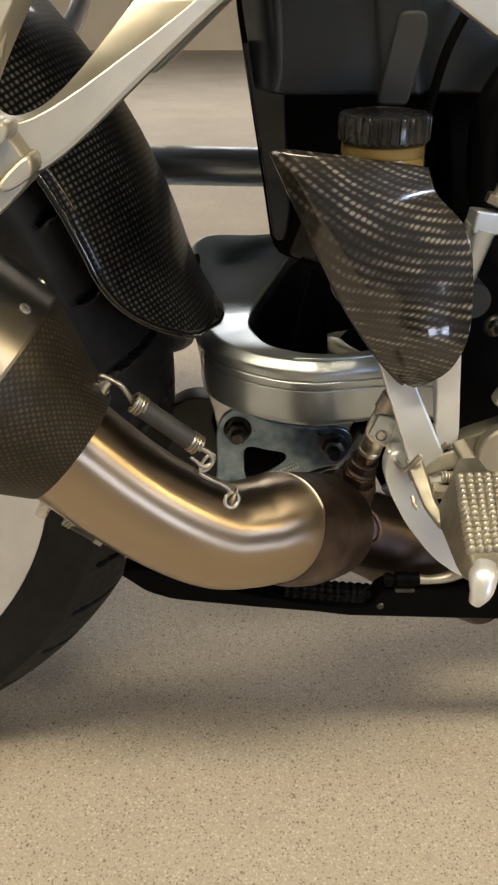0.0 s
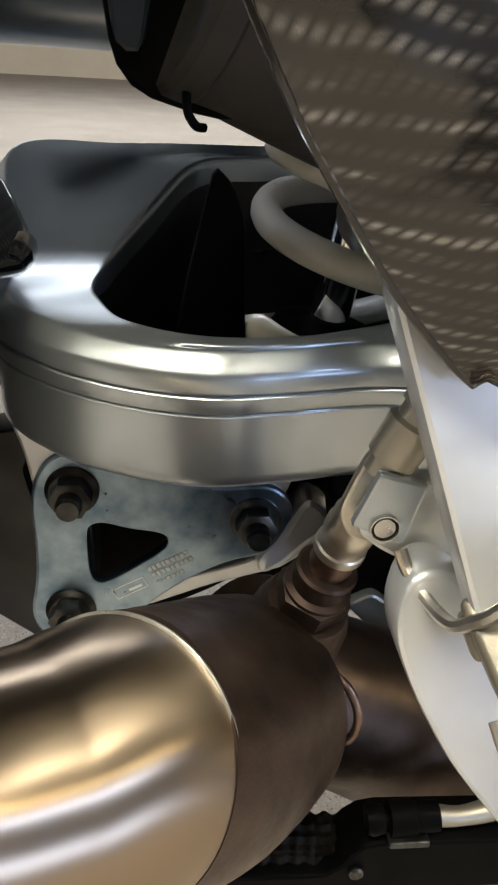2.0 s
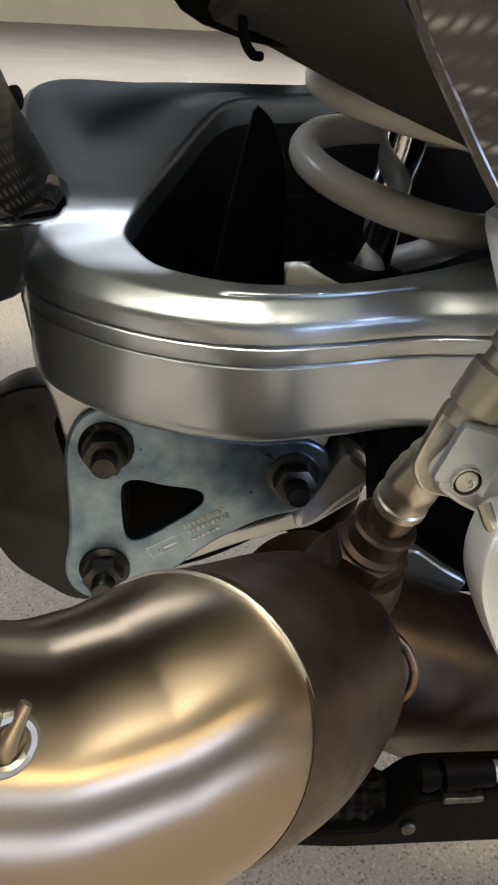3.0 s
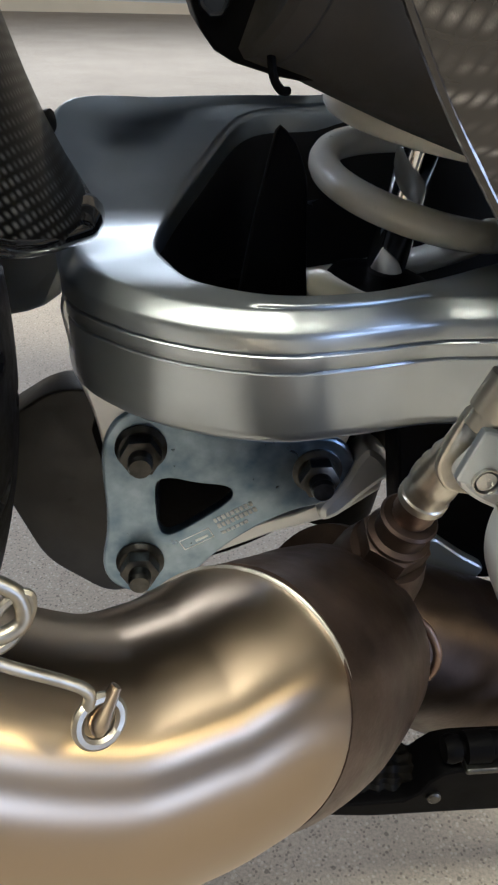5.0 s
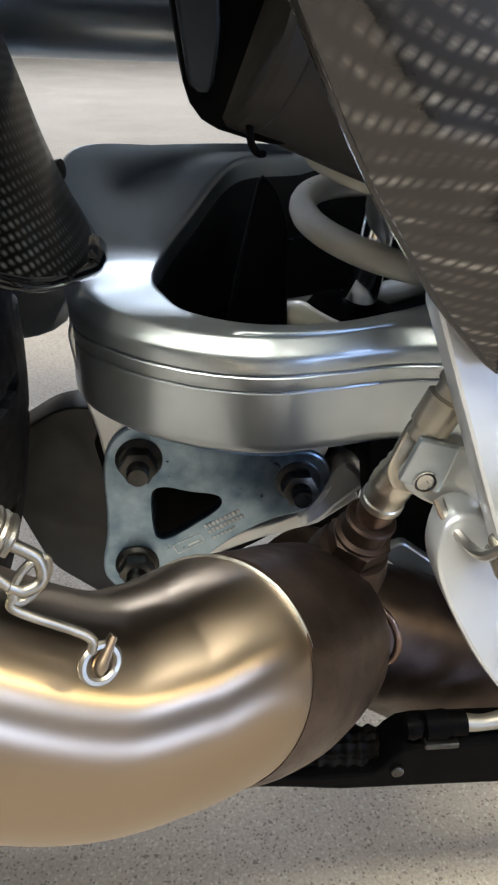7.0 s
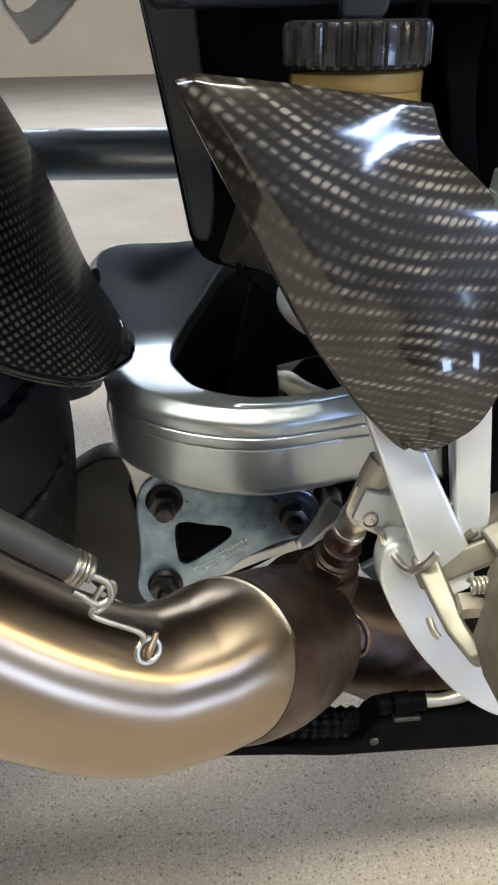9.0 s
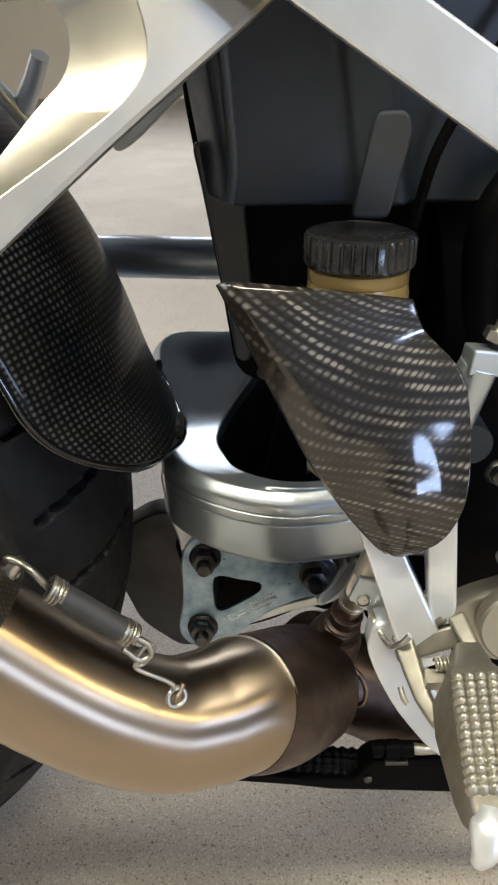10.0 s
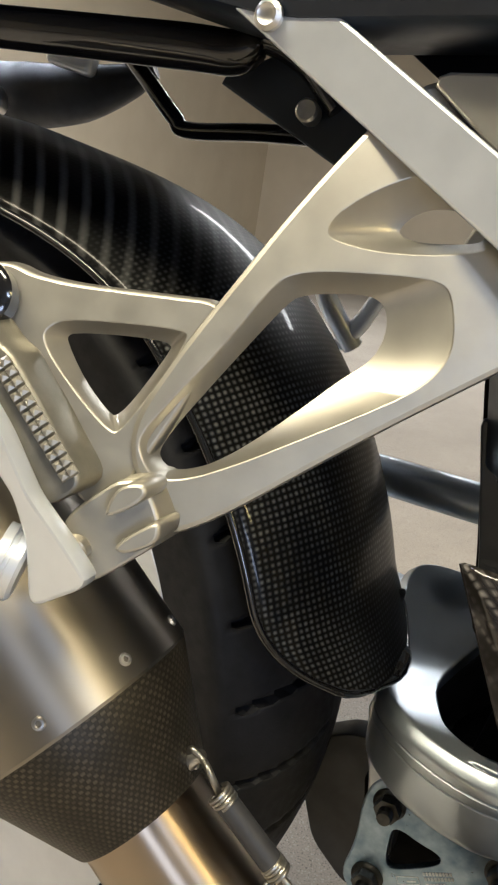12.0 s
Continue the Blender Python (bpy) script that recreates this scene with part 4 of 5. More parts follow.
def build_cover():
    """A folded shield: a narrow facet along its slanting edge, a broad bulged face, a rounded nose low down."""
    L = curve_points([(0.0095, 0.3480, 0.4615), (0.0250, 0.3440, 0.4310), (0.0410, 0.3400, 0.4000), (0.0505, 0.3390, 0.3850), (0.0600, 0.3380, 0.3720), (0.0690, 0.3360, 0.3622), (0.0735, 0.3360, 0.3584)], 60)
    Rr = curve_points([(0.0780, 0.3560, 0.4535), (0.0830, 0.3540, 0.4420), (0.0965, 0.3480, 0.4280), (0.1005, 0.3400, 0.4080), (0.1000, 0.3320, 0.3860), (0.0945, 0.3310, 0.3700), (0.0862, 0.3325, 0.3618), (0.0785, 0.3350, 0.3576)], 60)
    out = Vector((-0.25, -0.80, 0.50)).normalized()
    rows, weave = [], {}

    def ease(q):
        q = min(1.0, max(0.0, q))
        return q * q * (3 - 2 * q)

    for k in range(61):
        f = k / 60
        a, b = L[k], Rr[k]
        span = (b - a).length
        fold = 0.0078 * math.sin(math.pi * min(0.5, f * 3.0 + 0.10)) ** 0.7 * (1 - ease((f - 0.34) / 0.16))
        ridge = 0.08 + 0.12 * min(1.0, f / 0.35)
        row = []
        for c in range(97):
            s = c / 96
            facet, face = s / ridge, 1 - max(0.0, (s - ridge) / (1 - ridge)) ** 1.6
            p = max(0.0, -math.log(math.exp(-30 * facet) + math.exp(-30 * face)) / 30 + math.log(1 + math.exp(-30)) / 30)
            arch = 0.0045 * ease((f - 0.30) / 0.2) * ease(s / 0.48) * (1 - ease((s - 0.48) / 0.52) ** 1.2)
            far = math.hypot((f - 0.58) / 0.24, (s - 0.50) / 0.32)
            nose = 0.0030 * max(0.0, 1 - far * far) ** 2.0 * min(1.0, (1 - s) / 0.20)
            row.append(a.lerp(b, s) + out * (fold * p + arch + nose))
            # the cloth: rows that slant more near the tip than at the nose
            x, y = span * s + 0.35 * (a.x - L[0].x), 0.112 * f
            weave[len(rows), c] = (x + 0.25 * y, y - (1.0 * x - 5.0 * x * x) * (1 - 0.55 * f))
        rows.append(row)
    cover = part("reservoir_cover", sheet(B(), rows, weave), CARBON_COVER, bike, "glossy twill carbon shield before the brake reservoir")
    thicken(cover, 0.0022, 0.0)
    part("edge_lip", tube(B(), [row[0] for row in rows[::3]], 0.0012, 8, 60), CARBON_COVER, cover)


build_cover()


# footrest bracket, lever and peg
def build_footrest():
    bracket = part("footrest_bracket", slab(B(), [(0.0600, 0.3715), (0.0735, 0.3715), (0.0985, 0.318), (0.100, 0.306), (0.086, 0.302), (0.0815, 0.312)], lambda x, z: 0.341 - 0.20 * (0.36 - z), 0.010, soft=0.004, n=70), SILVER, bike, "silver cast footrest bracket with two struts", 0.0012)
    part("rear_strut", slab(B(), [(0.0870, 0.380), (0.0992, 0.380), (0.1040, 0.330), (0.1030, 0.322), (0.0945, 0.322), (0.0925, 0.332)], lambda x, z: 0.3375 - 0.05 * (0.37 - z), 0.009, soft=0.003, n=60), SILVER, bracket, bevel=0.0015)
    left, right = Vector((0.0835, 0.3330, 0.3120)), Vector((0.1050, 0.3317, 0.3215))
    reach, hook = Vector((0.0102, -0.0250, -0.0150)), Vector((0.0077, -0.0247, -0.0056))
    across = (right - left).normalized()
    part("yoke_bar", beam(B(), [left - across * 0.003 + Vector((0, 0.002, -0.0025)), right + across * 0.003 + Vector((0, 0.002, -0.0025))], [0.0075, 0.0075], [0.0090, 0.0090], (0.0, -0.8, 0.6)), PEGMETAL, bracket, "champagne cast yoke over the peg", 0.0014)
    part("yoke_ear", beam(B(), [left + Vector((0, 0.005, 0.003)), left + reach * 0.30, left + reach * 0.65 + Vector((-0.0008, 0, -0.0010)), left + reach * 0.98, left + reach * 1.10], [0.0085, 0.0080, 0.0068, 0.0060, 0.0040], [0.0105, 0.0095, 0.0078, 0.0082, 0.0040], across), PEGMETAL, bracket, bevel=0.0016)
    part("yoke_ear", beam(B(), [right + Vector((0, 0.005, 0.003)), right + hook * 0.30 + Vector((0.0010, 0, 0.001)), right + hook * 0.65 + Vector((0.0012, 0, 0)), right + hook * 0.98, right + hook * 1.10], [0.0075, 0.0066, 0.0056, 0.0050, 0.0035], [0.0105, 0.0090, 0.0076, 0.0080, 0.0040], across), PEGMETAL, bracket, bevel=0.0016)
    part("yoke_web", beam(B(), [Vector((0.0860, 0.3420, 0.3200)), Vector((0.0985, 0.3405, 0.3290))], [0.0080, 0.0080], [0.0150, 0.0150], (0.0, -0.8, 0.6)), PEGMETAL, bracket, bevel=0.0020)
    part("pin", block(B(), (-0.003, -0.003, -0.003), (0.010, 0.003, 0.003), pose(0.0925, 0.318, 0.3095, 20, 0, 0)), CHAMP, bracket)
    part("clip", tube(B(), [(0.0795, 0.316, 0.3075), (0.0805, 0.313, 0.3045), (0.0820, 0.3115, 0.3028)], 0.0012, 10, 16), STEEL, bracket)
    coils = [(0.0930 + 0.006 * k / 72, 0.3190 + 0.0022 * math.cos(k * 0.35), 0.3165 + 0.0022 * math.sin(k * 0.35)) for k in range(73)]
    part("return_spring", tube(B(), coils, 0.0007, 8, 160), CHAMP, bracket, "small steel return spring")
    # boss plate ahead of the peg
    m = axis_frame((0.1360, 0.350, 0.3105), (-0.1, -1, 0.12))
    part("boss_plate", lathe(B(), [(0.0, 0.002), (0.0055, 0.002), (0.0062, 0.0055), (0.0085, 0.0060), (0.0160, 0.0055), (0.0172, 0.0040), (0.0172, -0.004), (0.0, -0.004)], m, 56), CHAMP, bracket, "round champagne boss plate")
    part("boss_arm", slab(B(), [(0.106, 0.311), (0.116, 0.3175), (0.138, 0.326), (0.17, 0.333), (0.17, 0.283), (0.13, 0.283), (0.112, 0.296)], 0.357, 0.012, soft=0.004, n=60), CHAMP, bracket)
    part("boss_web", slab(B(), [(0.123, 0.338), (0.130, 0.352), (0.160, 0.362), (0.17, 0.345), (0.15, 0.335)], 0.352, 0.008, soft=0.004, n=50), CHAMP, bracket)
    bolt(bracket, (0.1355, 0.3475, 0.3107), (-0.1, -1, 0.12), 0.008, STEEL, 0, False)

    peg_dir = Vector((-0.10, -0.95, -0.26)).normalized()
    xax = Vector((1, 0, 0.05)).normalized()
    zax = xax.cross(peg_dir).normalized()
    if zax.z < 0:
        zax = -zax
    m = Matrix.Translation((0.1030, 0.298, 0.3300)) @ Matrix((xax, peg_dir, zax)).transposed().to_4x4()
    bm = B()
    rings = []
    for y, k, high, deep in ((-0.022, 0.45, -0.010, 0.018), (-0.010, 0.70, -0.006, 0.020), (-0.002, 1.0, 0.0, 0.023), (0.012, 1.0, 0.0, 0.022), (0.040, 0.80, 0.0, 0.012), (0.048, 0.66, 0.0, 0.010), (0.053, 0.45, -0.001, 0.007)):
        rings.append([bm.verts.new(m @ Vector((x * k, y, z))) for x, z in ((-0.0100, high), (0.0105, high), (0.0115, -deep), (-0.0145, -deep))])
    for a, b in zip(rings, rings[1:]):
        for k in range(4):
            bm.faces.new((a[k], a[(k + 1) % 4], b[(k + 1) % 4], b[k]))
    bm.faces.new(rings[0][::-1])
    bm.faces.new(rings[-1])
    peg = part("footpeg", bm, PEGMETAL, bike, "cast aluminium footpeg with a knurled grip", 0.0015)
    bm = B()
    for r in range(5):
        for k in range(14):
            lathe(bm, [(0.0025, -0.001), (0.0024, 0.0004), (0.0017, 0.0019), (0.0007, 0.0029), (0.0, 0.0031)], m @ Matrix.Translation(((-0.0076 + r * 0.0041) * (1 - 0.0125 * k), 0.0003 + k * 0.0031, 0)), 8)
    tagged(part("grip", bm, CHAMP, peg, "knurled rows of small teeth"), kind="stuff")
    part("tip", tube(B(), [m @ Vector((-0.001, 0.047, -0.004)), m @ Vector((-0.002, 0.052, -0.004)), m @ Vector((-0.003, 0.057, -0.007)), m @ Vector((-0.005, 0.059, -0.012))], [0.0055, 0.0060, 0.0048, 0.0026], 16, 14), SILVER, peg)

    # brake lever: a curved white-silver plate and the forked joint of its push rod
    guard = [(0.0730, 0.3150), (0.0695, 0.304), (0.0740, 0.292), (0.083, 0.2765), (0.097, 0.2600), (0.109, 0.2515), (0.1205, 0.2470), (0.1140, 0.262), (0.101, 0.284), (0.091, 0.303), (0.082, 0.3150)]
    lever = part("brake_lever", slab(B(), guard, lambda x, z: 0.325 + 0.33 * (z - 0.251), 0.011, soft=0.006, n=140), SILVER, bike, "white-silver curved brake lever plate", 0.0012)
    part("spring_wire", tube(B(), [(0.072, 0.352, 0.316), (0.0735, 0.349, 0.3125), (0.0765, 0.343, 0.3095), (0.0785, 0.336, 0.3105), (0.0800, 0.331, 0.3155), (0.0815, 0.3275, 0.3200), (0.0840, 0.3270, 0.3240)], 0.0014, 8, 30), STEEL, lever)
    pin = Vector((0.070, 0.352, 0.319))
    part("clevis", slab(B(), [(0.0670, 0.3312), (0.0772, 0.3285), (0.0738, 0.3145), (0.0625, 0.3190)], 0.3555, 0.0026, n=60, soft=0.0010), SWING, lever, "grey forked steel clevis")
    part("clevis", slab(B(), [(0.0680, 0.3310), (0.0645, 0.3220), (0.0622, 0.3150), (0.0655, 0.3085), (0.0780, 0.3060), (0.0810, 0.3210), (0.0770, 0.3290)], 0.3665, 0.0026, n=60, soft=0.003), PASSIVE, lever, "forked steel clevis")
    part("clevis_pin", lathe(B(), [(0.0, 0.0006), (0.0022, 0.0006), (0.0023, 0.0), (0.0027, 0.0), (0.0028, 0.0010), (0.0031, 0.0010), (0.0031, 0.0)], axis_frame((0.0692, 0.3555, 0.3190), (0, -1, 0)), 24), STEEL, lever)
    part("lever_arm", slab(B(), [(0.0640, 0.3160), (0.0700, 0.3240), (0.0800, 0.3280), (0.0900, 0.3140), (0.0840, 0.3020), (0.0760, 0.3080), (0.0700, 0.3110)], 0.3585, 0.0070, n=70, soft=0.003), SILVER, lever)
    ax = Vector((0.45, -0.05, 1)).normalized()
    m = axis_frame((0.0705, 0.3615, 0.3315), ax)
    part("push_rod", lathe(B(), [(0.0, -0.004), (0.0040, -0.004), (0.0040, 0.0), (0.0053, 0.0), (0.0055, 0.0085), (0.0042, 0.0092), (0.0042, 0.012), (0.0050, 0.0124), (0.0050, 0.0150), (0.0032, 0.0156), (0.0032, 0.05), (0.0, 0.05)], m, 28), CHAMP, lever, "champagne push rod with lock nut")


build_footrest()


# brake line and master cylinder, dark frame behind
def build_frame():
    mc = part("master_cylinder", tube(B(), [(0.094, 0.372, 0.372), (0.100, 0.362, 0.405), (0.106, 0.358, 0.428)], [0.0085, 0.0085, 0.0075], 20, 8), SWING, bike, "grey brake master cylinder with a steel line")
    part("banjo", block(B(), (-0.0065, -0.005, -0.005), (0.0065, 0.005, 0.005), pose(0.1065, 0.357, 0.430, 0, 8, 10)), SWING, mc, bevel=0.001)
    part("line_nut", hexagon(B(), 0.009, 0, 0.005, axis_frame((0.110, 0.357, 0.437), (0.35, 0.0, 1))), STEEL, mc)
    part("brake_line", tube(B(), [(0.111, 0.357, 0.441), (0.1155, 0.357, 0.455), (0.124, 0.358, 0.47), (0.14, 0.365, 0.48)], 0.0022, 10, 20), STEEL, mc)
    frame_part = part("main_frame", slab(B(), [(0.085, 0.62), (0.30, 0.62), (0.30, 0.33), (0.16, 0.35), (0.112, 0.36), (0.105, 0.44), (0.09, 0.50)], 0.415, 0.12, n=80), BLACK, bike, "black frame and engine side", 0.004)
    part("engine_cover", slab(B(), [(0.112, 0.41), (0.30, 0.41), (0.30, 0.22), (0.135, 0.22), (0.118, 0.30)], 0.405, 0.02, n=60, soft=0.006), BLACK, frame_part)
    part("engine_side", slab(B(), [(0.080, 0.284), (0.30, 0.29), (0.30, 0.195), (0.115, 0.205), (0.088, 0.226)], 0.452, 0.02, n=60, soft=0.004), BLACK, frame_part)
    part("boss", tube(B(), [(0.112, 0.40, 0.386), (0.112, 0.373, 0.386)], 0.009, 24, 2, False), GREYPLASTIC, frame_part)
    bolt(frame_part, (0.124, 0.372, 0.374), (0.2, -1, 0), 0.008, DARKSTEEL, 0.004, True, "frame_bolt")
    part("hose", tube(B(), [(0.155, 0.40, 0.50), (0.128, 0.395, 0.495), (0.112, 0.39, 0.475), (0.112, 0.392, 0.445), (0.125, 0.40, 0.40)], 0.007, 14, 40), BLACK, frame_part, "black rubber hose")
    part("cable", tube(B(), [(0.125, 0.385, 0.56), (0.105, 0.388, 0.53), (0.09, 0.392, 0.50), (0.085, 0.40, 0.47)], 0.0022, 8, 30), BLACK, frame_part)
    # faceted inner mudguard
    bm = B()
    sec = [(0.012, 0.455), (0.003, 0.420), (0.014, 0.397), (0.060, 0.400), (0.064, 0.396), (0.080, 0.396), (0.086, 0.402), (0.15, 0.41), (0.15, 0.53), (0.03, 0.53)]
    rows = []
    for z, dx, dy in ((0.478, 0.0, 0.0), (0.55, -0.012, -0.008), (0.66, -0.032, -0.018)):
        rows.append([bm.verts.new((x + dx, y + dy, z)) for x, y in sec])
    for a, b in zip(rows, rows[1:]):
        for k in range(len(sec)):
            q = (k + 1) % len(sec)
            bm.faces.new((a[k], a[q], b[q], b[k]))
    bm.faces.new(rows[0][::-1])
    bm.faces.new(rows[-1])
    panel = part("inner_mudguard", bm, GREYPLASTIC, bike, "dark grey faceted plastic inner mudguard", 0.0025, angle=20)
    # the fold and facet that catch light: added pieces in a lighter grey
    part("lit_fold", tube(B(), [(0.0125, 0.3965, 0.4800), (0.0140, 0.3955, 0.4950), (0.0100, 0.3900, 0.5400), (0.0000, 0.3830, 0.6000)], 0.0022, 12, 20), LITGREY, panel)
    part("lit_facet", slab(B(), [(0.0595, 0.4740), (0.0740, 0.4740), (0.0800, 0.5050), (0.0780, 0.5130), (0.0665, 0.5130), (0.0630, 0.4950)], lambda x, z: 0.3935 - 0.111 * (z - 0.478), 0.006, n=60, soft=0.003), LITGREY, panel, "mudguard facet, its lit look put into a lighter grey", 0.0015)
    # black slab that stands in for the shaded recess below the mudguard
    part("recess_shade", slab(B(), [(-0.012, 0.600), (-0.006, 0.514), (0.007, 0.433), (0.0125, 0.398), (0.018, 0.391), (0.036, 0.386), (0.10, 0.386), (0.10, 0.600)], lambda x, z: 0.437 - 0.06 * (0.43 - z) - 0.24 * max(0.0, z - 0.433), 0.07, n=110, soft=0.004), BLACK, panel, bevel=0.002)

    part("skirt", slab(B(), [(-0.0035, 0.500), (0.0160, 0.500), (0.0200, 0.4500), (0.0225, 0.4150), (0.0200, 0.3990), (0.0135, 0.4000), (0.0085, 0.4330)], lambda x, z: 0.433 - 0.24 * max(0.0, z - 0.433), 0.006, n=70, soft=0.004), GREYPLASTIC, panel)


build_frame()


# pillion footrest hanger
def hang(x, z):
    """The slanting front face of the casting."""
    return 0.290 + 0.43 * (x + 0.079) + 0.326 * (z - 0.459)


def build_hanger():
    outline = [(-0.078, 0.458), (-0.086, 0.470), (-0.100, 0.490), (-0.092, 0.517), (-0.079, 0.547), (-0.068, 0.572), (-0.054, 0.599), (-0.044, 0.6130), (-0.036, 0.6195), (-0.012, 0.6215), (0.004, 0.610),
               (0.016, 0.590), (0.024, 0.582), (0.050, 0.595), (0.058, 0.590), (0.050, 0.570), (0.030, 0.548), (0.006, 0.529), (-0.030, 0.500)]
    bev = [(-0.0946, 0.4917), (-0.0916, 0.4849), (-0.0862, 0.4797), (-0.0771, 0.4809), (-0.0635, 0.4882), (-0.0488, 0.4979), (-0.0311, 0.5095), (-0.0165, 0.5202), (-0.0103, 0.5295), (-0.0102, 0.5378), (-0.0140, 0.5502), (-0.0177, 0.5545), (-0.0258, 0.5552), (-0.0496, 0.5531), (-0.0611, 0.5508), (-0.0670, 0.5469), (-0.0767, 0.5250), (-0.0883, 0.5038)]
    hole = [(-0.0913, 0.4867), (-0.0895, 0.4833), (-0.0858, 0.4810), (-0.0807, 0.4817), (-0.0735, 0.4849), (-0.0634, 0.4938), (-0.0510, 0.5076), (-0.0415, 0.5190), (-0.0350, 0.5250), (-0.0325, 0.5325), (-0.0331, 0.5400), (-0.0358, 0.5447), (-0.0408, 0.5468), (-0.0521, 0.5454), (-0.0614, 0.5433), (-0.0652, 0.5394), (-0.0757, 0.5196), (-0.0868, 0.4979)]
    bev2 = [(-0.0565, 0.5649), (-0.0544, 0.5715), (-0.0462, 0.5799), (-0.0343, 0.5875), (-0.0240, 0.5883), (-0.0086, 0.5761), (-0.0045, 0.5684), (-0.0176, 0.5640), (-0.0378, 0.5614), (-0.0521, 0.5627)]
    hole2 = [(-0.0374, 0.5685), (-0.0361, 0.5720), (-0.0331, 0.5754), (-0.0275, 0.5782), (-0.0195, 0.5784), (-0.0128, 0.5750), (-0.0099, 0.5707), (-0.0132, 0.5684), (-0.0253, 0.5665), (-0.0340, 0.5664)]
    hanger = part("pillion_hanger", slab(B(), outline, hang, 0.0095, [(bev, hole), (bev2, hole2)], n=200, taper=0.0022), CHAMP, bike, "champagne cast aluminium pillion footrest hanger with cut-outs", 0.0018)
    part("front_rail", slab(B(), [(0.012, 0.5755), (0.060, 0.599), (0.150, 0.640), (0.230, 0.675), (0.235, 0.655), (0.150, 0.617), (0.062, 0.579), (0.026, 0.552)], 0.372, 0.012, n=120, soft=0.006, taper=0.003), CHAMP, hanger)
    arm = [(-0.165, 0.535), (-0.150, 0.541), (-0.138, 0.536), (-0.100, 0.537), (-0.080, 0.538), (-0.080, 0.520), (-0.094, 0.478), (-0.099, 0.466), (-0.110, 0.468), (-0.130, 0.500), (-0.165, 0.515)]
    ah = [(-0.1286, 0.5171), (-0.1283, 0.5187), (-0.1267, 0.5197), (-0.1155, 0.5212), (-0.0961, 0.5219), (-0.0969, 0.5170), (-0.1062, 0.4942), (-0.1107, 0.4967), (-0.1202, 0.5056)]
    af = [(-0.1322, 0.5165), (-0.1317, 0.5212), (-0.1274, 0.5243), (-0.1130, 0.5258), (-0.0924, 0.5268), (-0.0892, 0.5245), (-0.1017, 0.4913), (-0.1058, 0.4921), (-0.1190, 0.5029)]
    part("rear_arm", slab(B(), arm, lambda x, z: hang(x, z) + 0.003, 0.007, [(af, ah)], n=140), CHAMP, hanger, bevel=0.0012)
    mount = [(-0.1052, 0.4636), (-0.1034, 0.4692), (-0.0932, 0.4805), (-0.0852, 0.4818), (-0.0818, 0.4771), (-0.0771, 0.4699), (-0.0761, 0.4630), (-0.0860, 0.4535), (-0.0934, 0.4474), (-0.0998, 0.4513)]
    part("peg_mount", slab(B(), mount, lambda x, z: hang(x, z) - 0.010, 0.022, soft=0.004, n=60), CHAMP, hanger, bevel=0.002)
    part("mount_ear", slab(B(), [(-0.0906, 0.4757), (-0.0889, 0.4812), (-0.0821, 0.4831), (-0.0799, 0.4792), (-0.0845, 0.4741), (-0.0909, 0.4705)], lambda x, z: hang(x, z) - 0.017, 0.014, soft=0.003, n=50), CHAMP, hanger, bevel=0.0016)
    part("mount_ear", slab(B(), [(-0.0861, 0.4618), (-0.0839, 0.4656), (-0.0767, 0.4719), (-0.0741, 0.4715), (-0.0737, 0.4655), (-0.0818, 0.4608)], lambda x, z: hang(x, z) - 0.017, 0.014, soft=0.003, n=50), CHAMP, hanger, bevel=0.0016)
    part("peg_pin", lathe(B(), [(0.0, 0.0), (0.0045, 0.0), (0.0045, 0.003), (0.0032, 0.0044), (0.0, 0.0044)], axis_frame((-0.0985, hang(-0.0985, 0.459) - 0.010, 0.459), (0.2, -1, -0.2)), 24), CHAMP, hanger)
    # folded pillion peg
    peg = part("pillion_peg", slab(B(), [(-0.1554, 0.5357), (-0.1354, 0.5162), (-0.1317, 0.5147), (-0.1199, 0.5012), (-0.1025, 0.4804), (-0.1021, 0.4764), (-0.1057, 0.4728), (-0.1105, 0.4694), (-0.1158, 0.4738), (-0.1282, 0.4893), (-0.1565, 0.5215)], lambda x, z: hang(x, z) - 0.012, 0.014, n=70, soft=0.004), PEGMETAL, bike, "folded cast pillion footpeg with a ribbed grip", 0.002)
    bm = B()
    a, b = Vector((-0.1314, 0.2711, 0.5099)), Vector((-0.1049, 0.2731, 0.4811))
    for k in range(12):
        for s in (0, 1):
            p = a.lerp(b, k / 11) + Vector((0.0028 * s, -0.003, 0.0024 * s))
            lathe(bm, [(0.0023, 0.0), (0.0019, 0.0015), (0.0, 0.0024)], axis_frame(p, (0.3, -0.8, 0.5)), 4)
    tagged(part("grip", bm, CHAMP, peg, "ribbed grip teeth"), kind="stuff")
    part("peg_arm", slab(B(), [(-0.1321, 0.5098), (-0.1181, 0.4950), (-0.1061, 0.4781), (-0.0931, 0.4674), (-0.0832, 0.4584), (-0.0848, 0.4549), (-0.1004, 0.4438), (-0.1035, 0.4452), (-0.1061, 0.4635), (-0.1123, 0.4762), (-0.1334, 0.4956)], 0.255, 0.007, soft=0.003, n=80), SILVER, peg, "white-silver peg arm", 0.002)
    hub = Vector((-0.1113, 0.2620, 0.4508))
    part("peg_hub", lathe(B(), [(0.0, 0.0), (0.0105, 0.0), (0.0118, 0.0012), (0.0118, 0.0040), (0.0105, 0.0044), (0.0105, 0.0056), (0.0118, 0.0060), (0.0118, 0.0090), (0.0, 0.0090)], axis_frame(hub, (-0.85, -0.40, 0.30)), 44), SILVER, peg, "silver round hub of the peg")
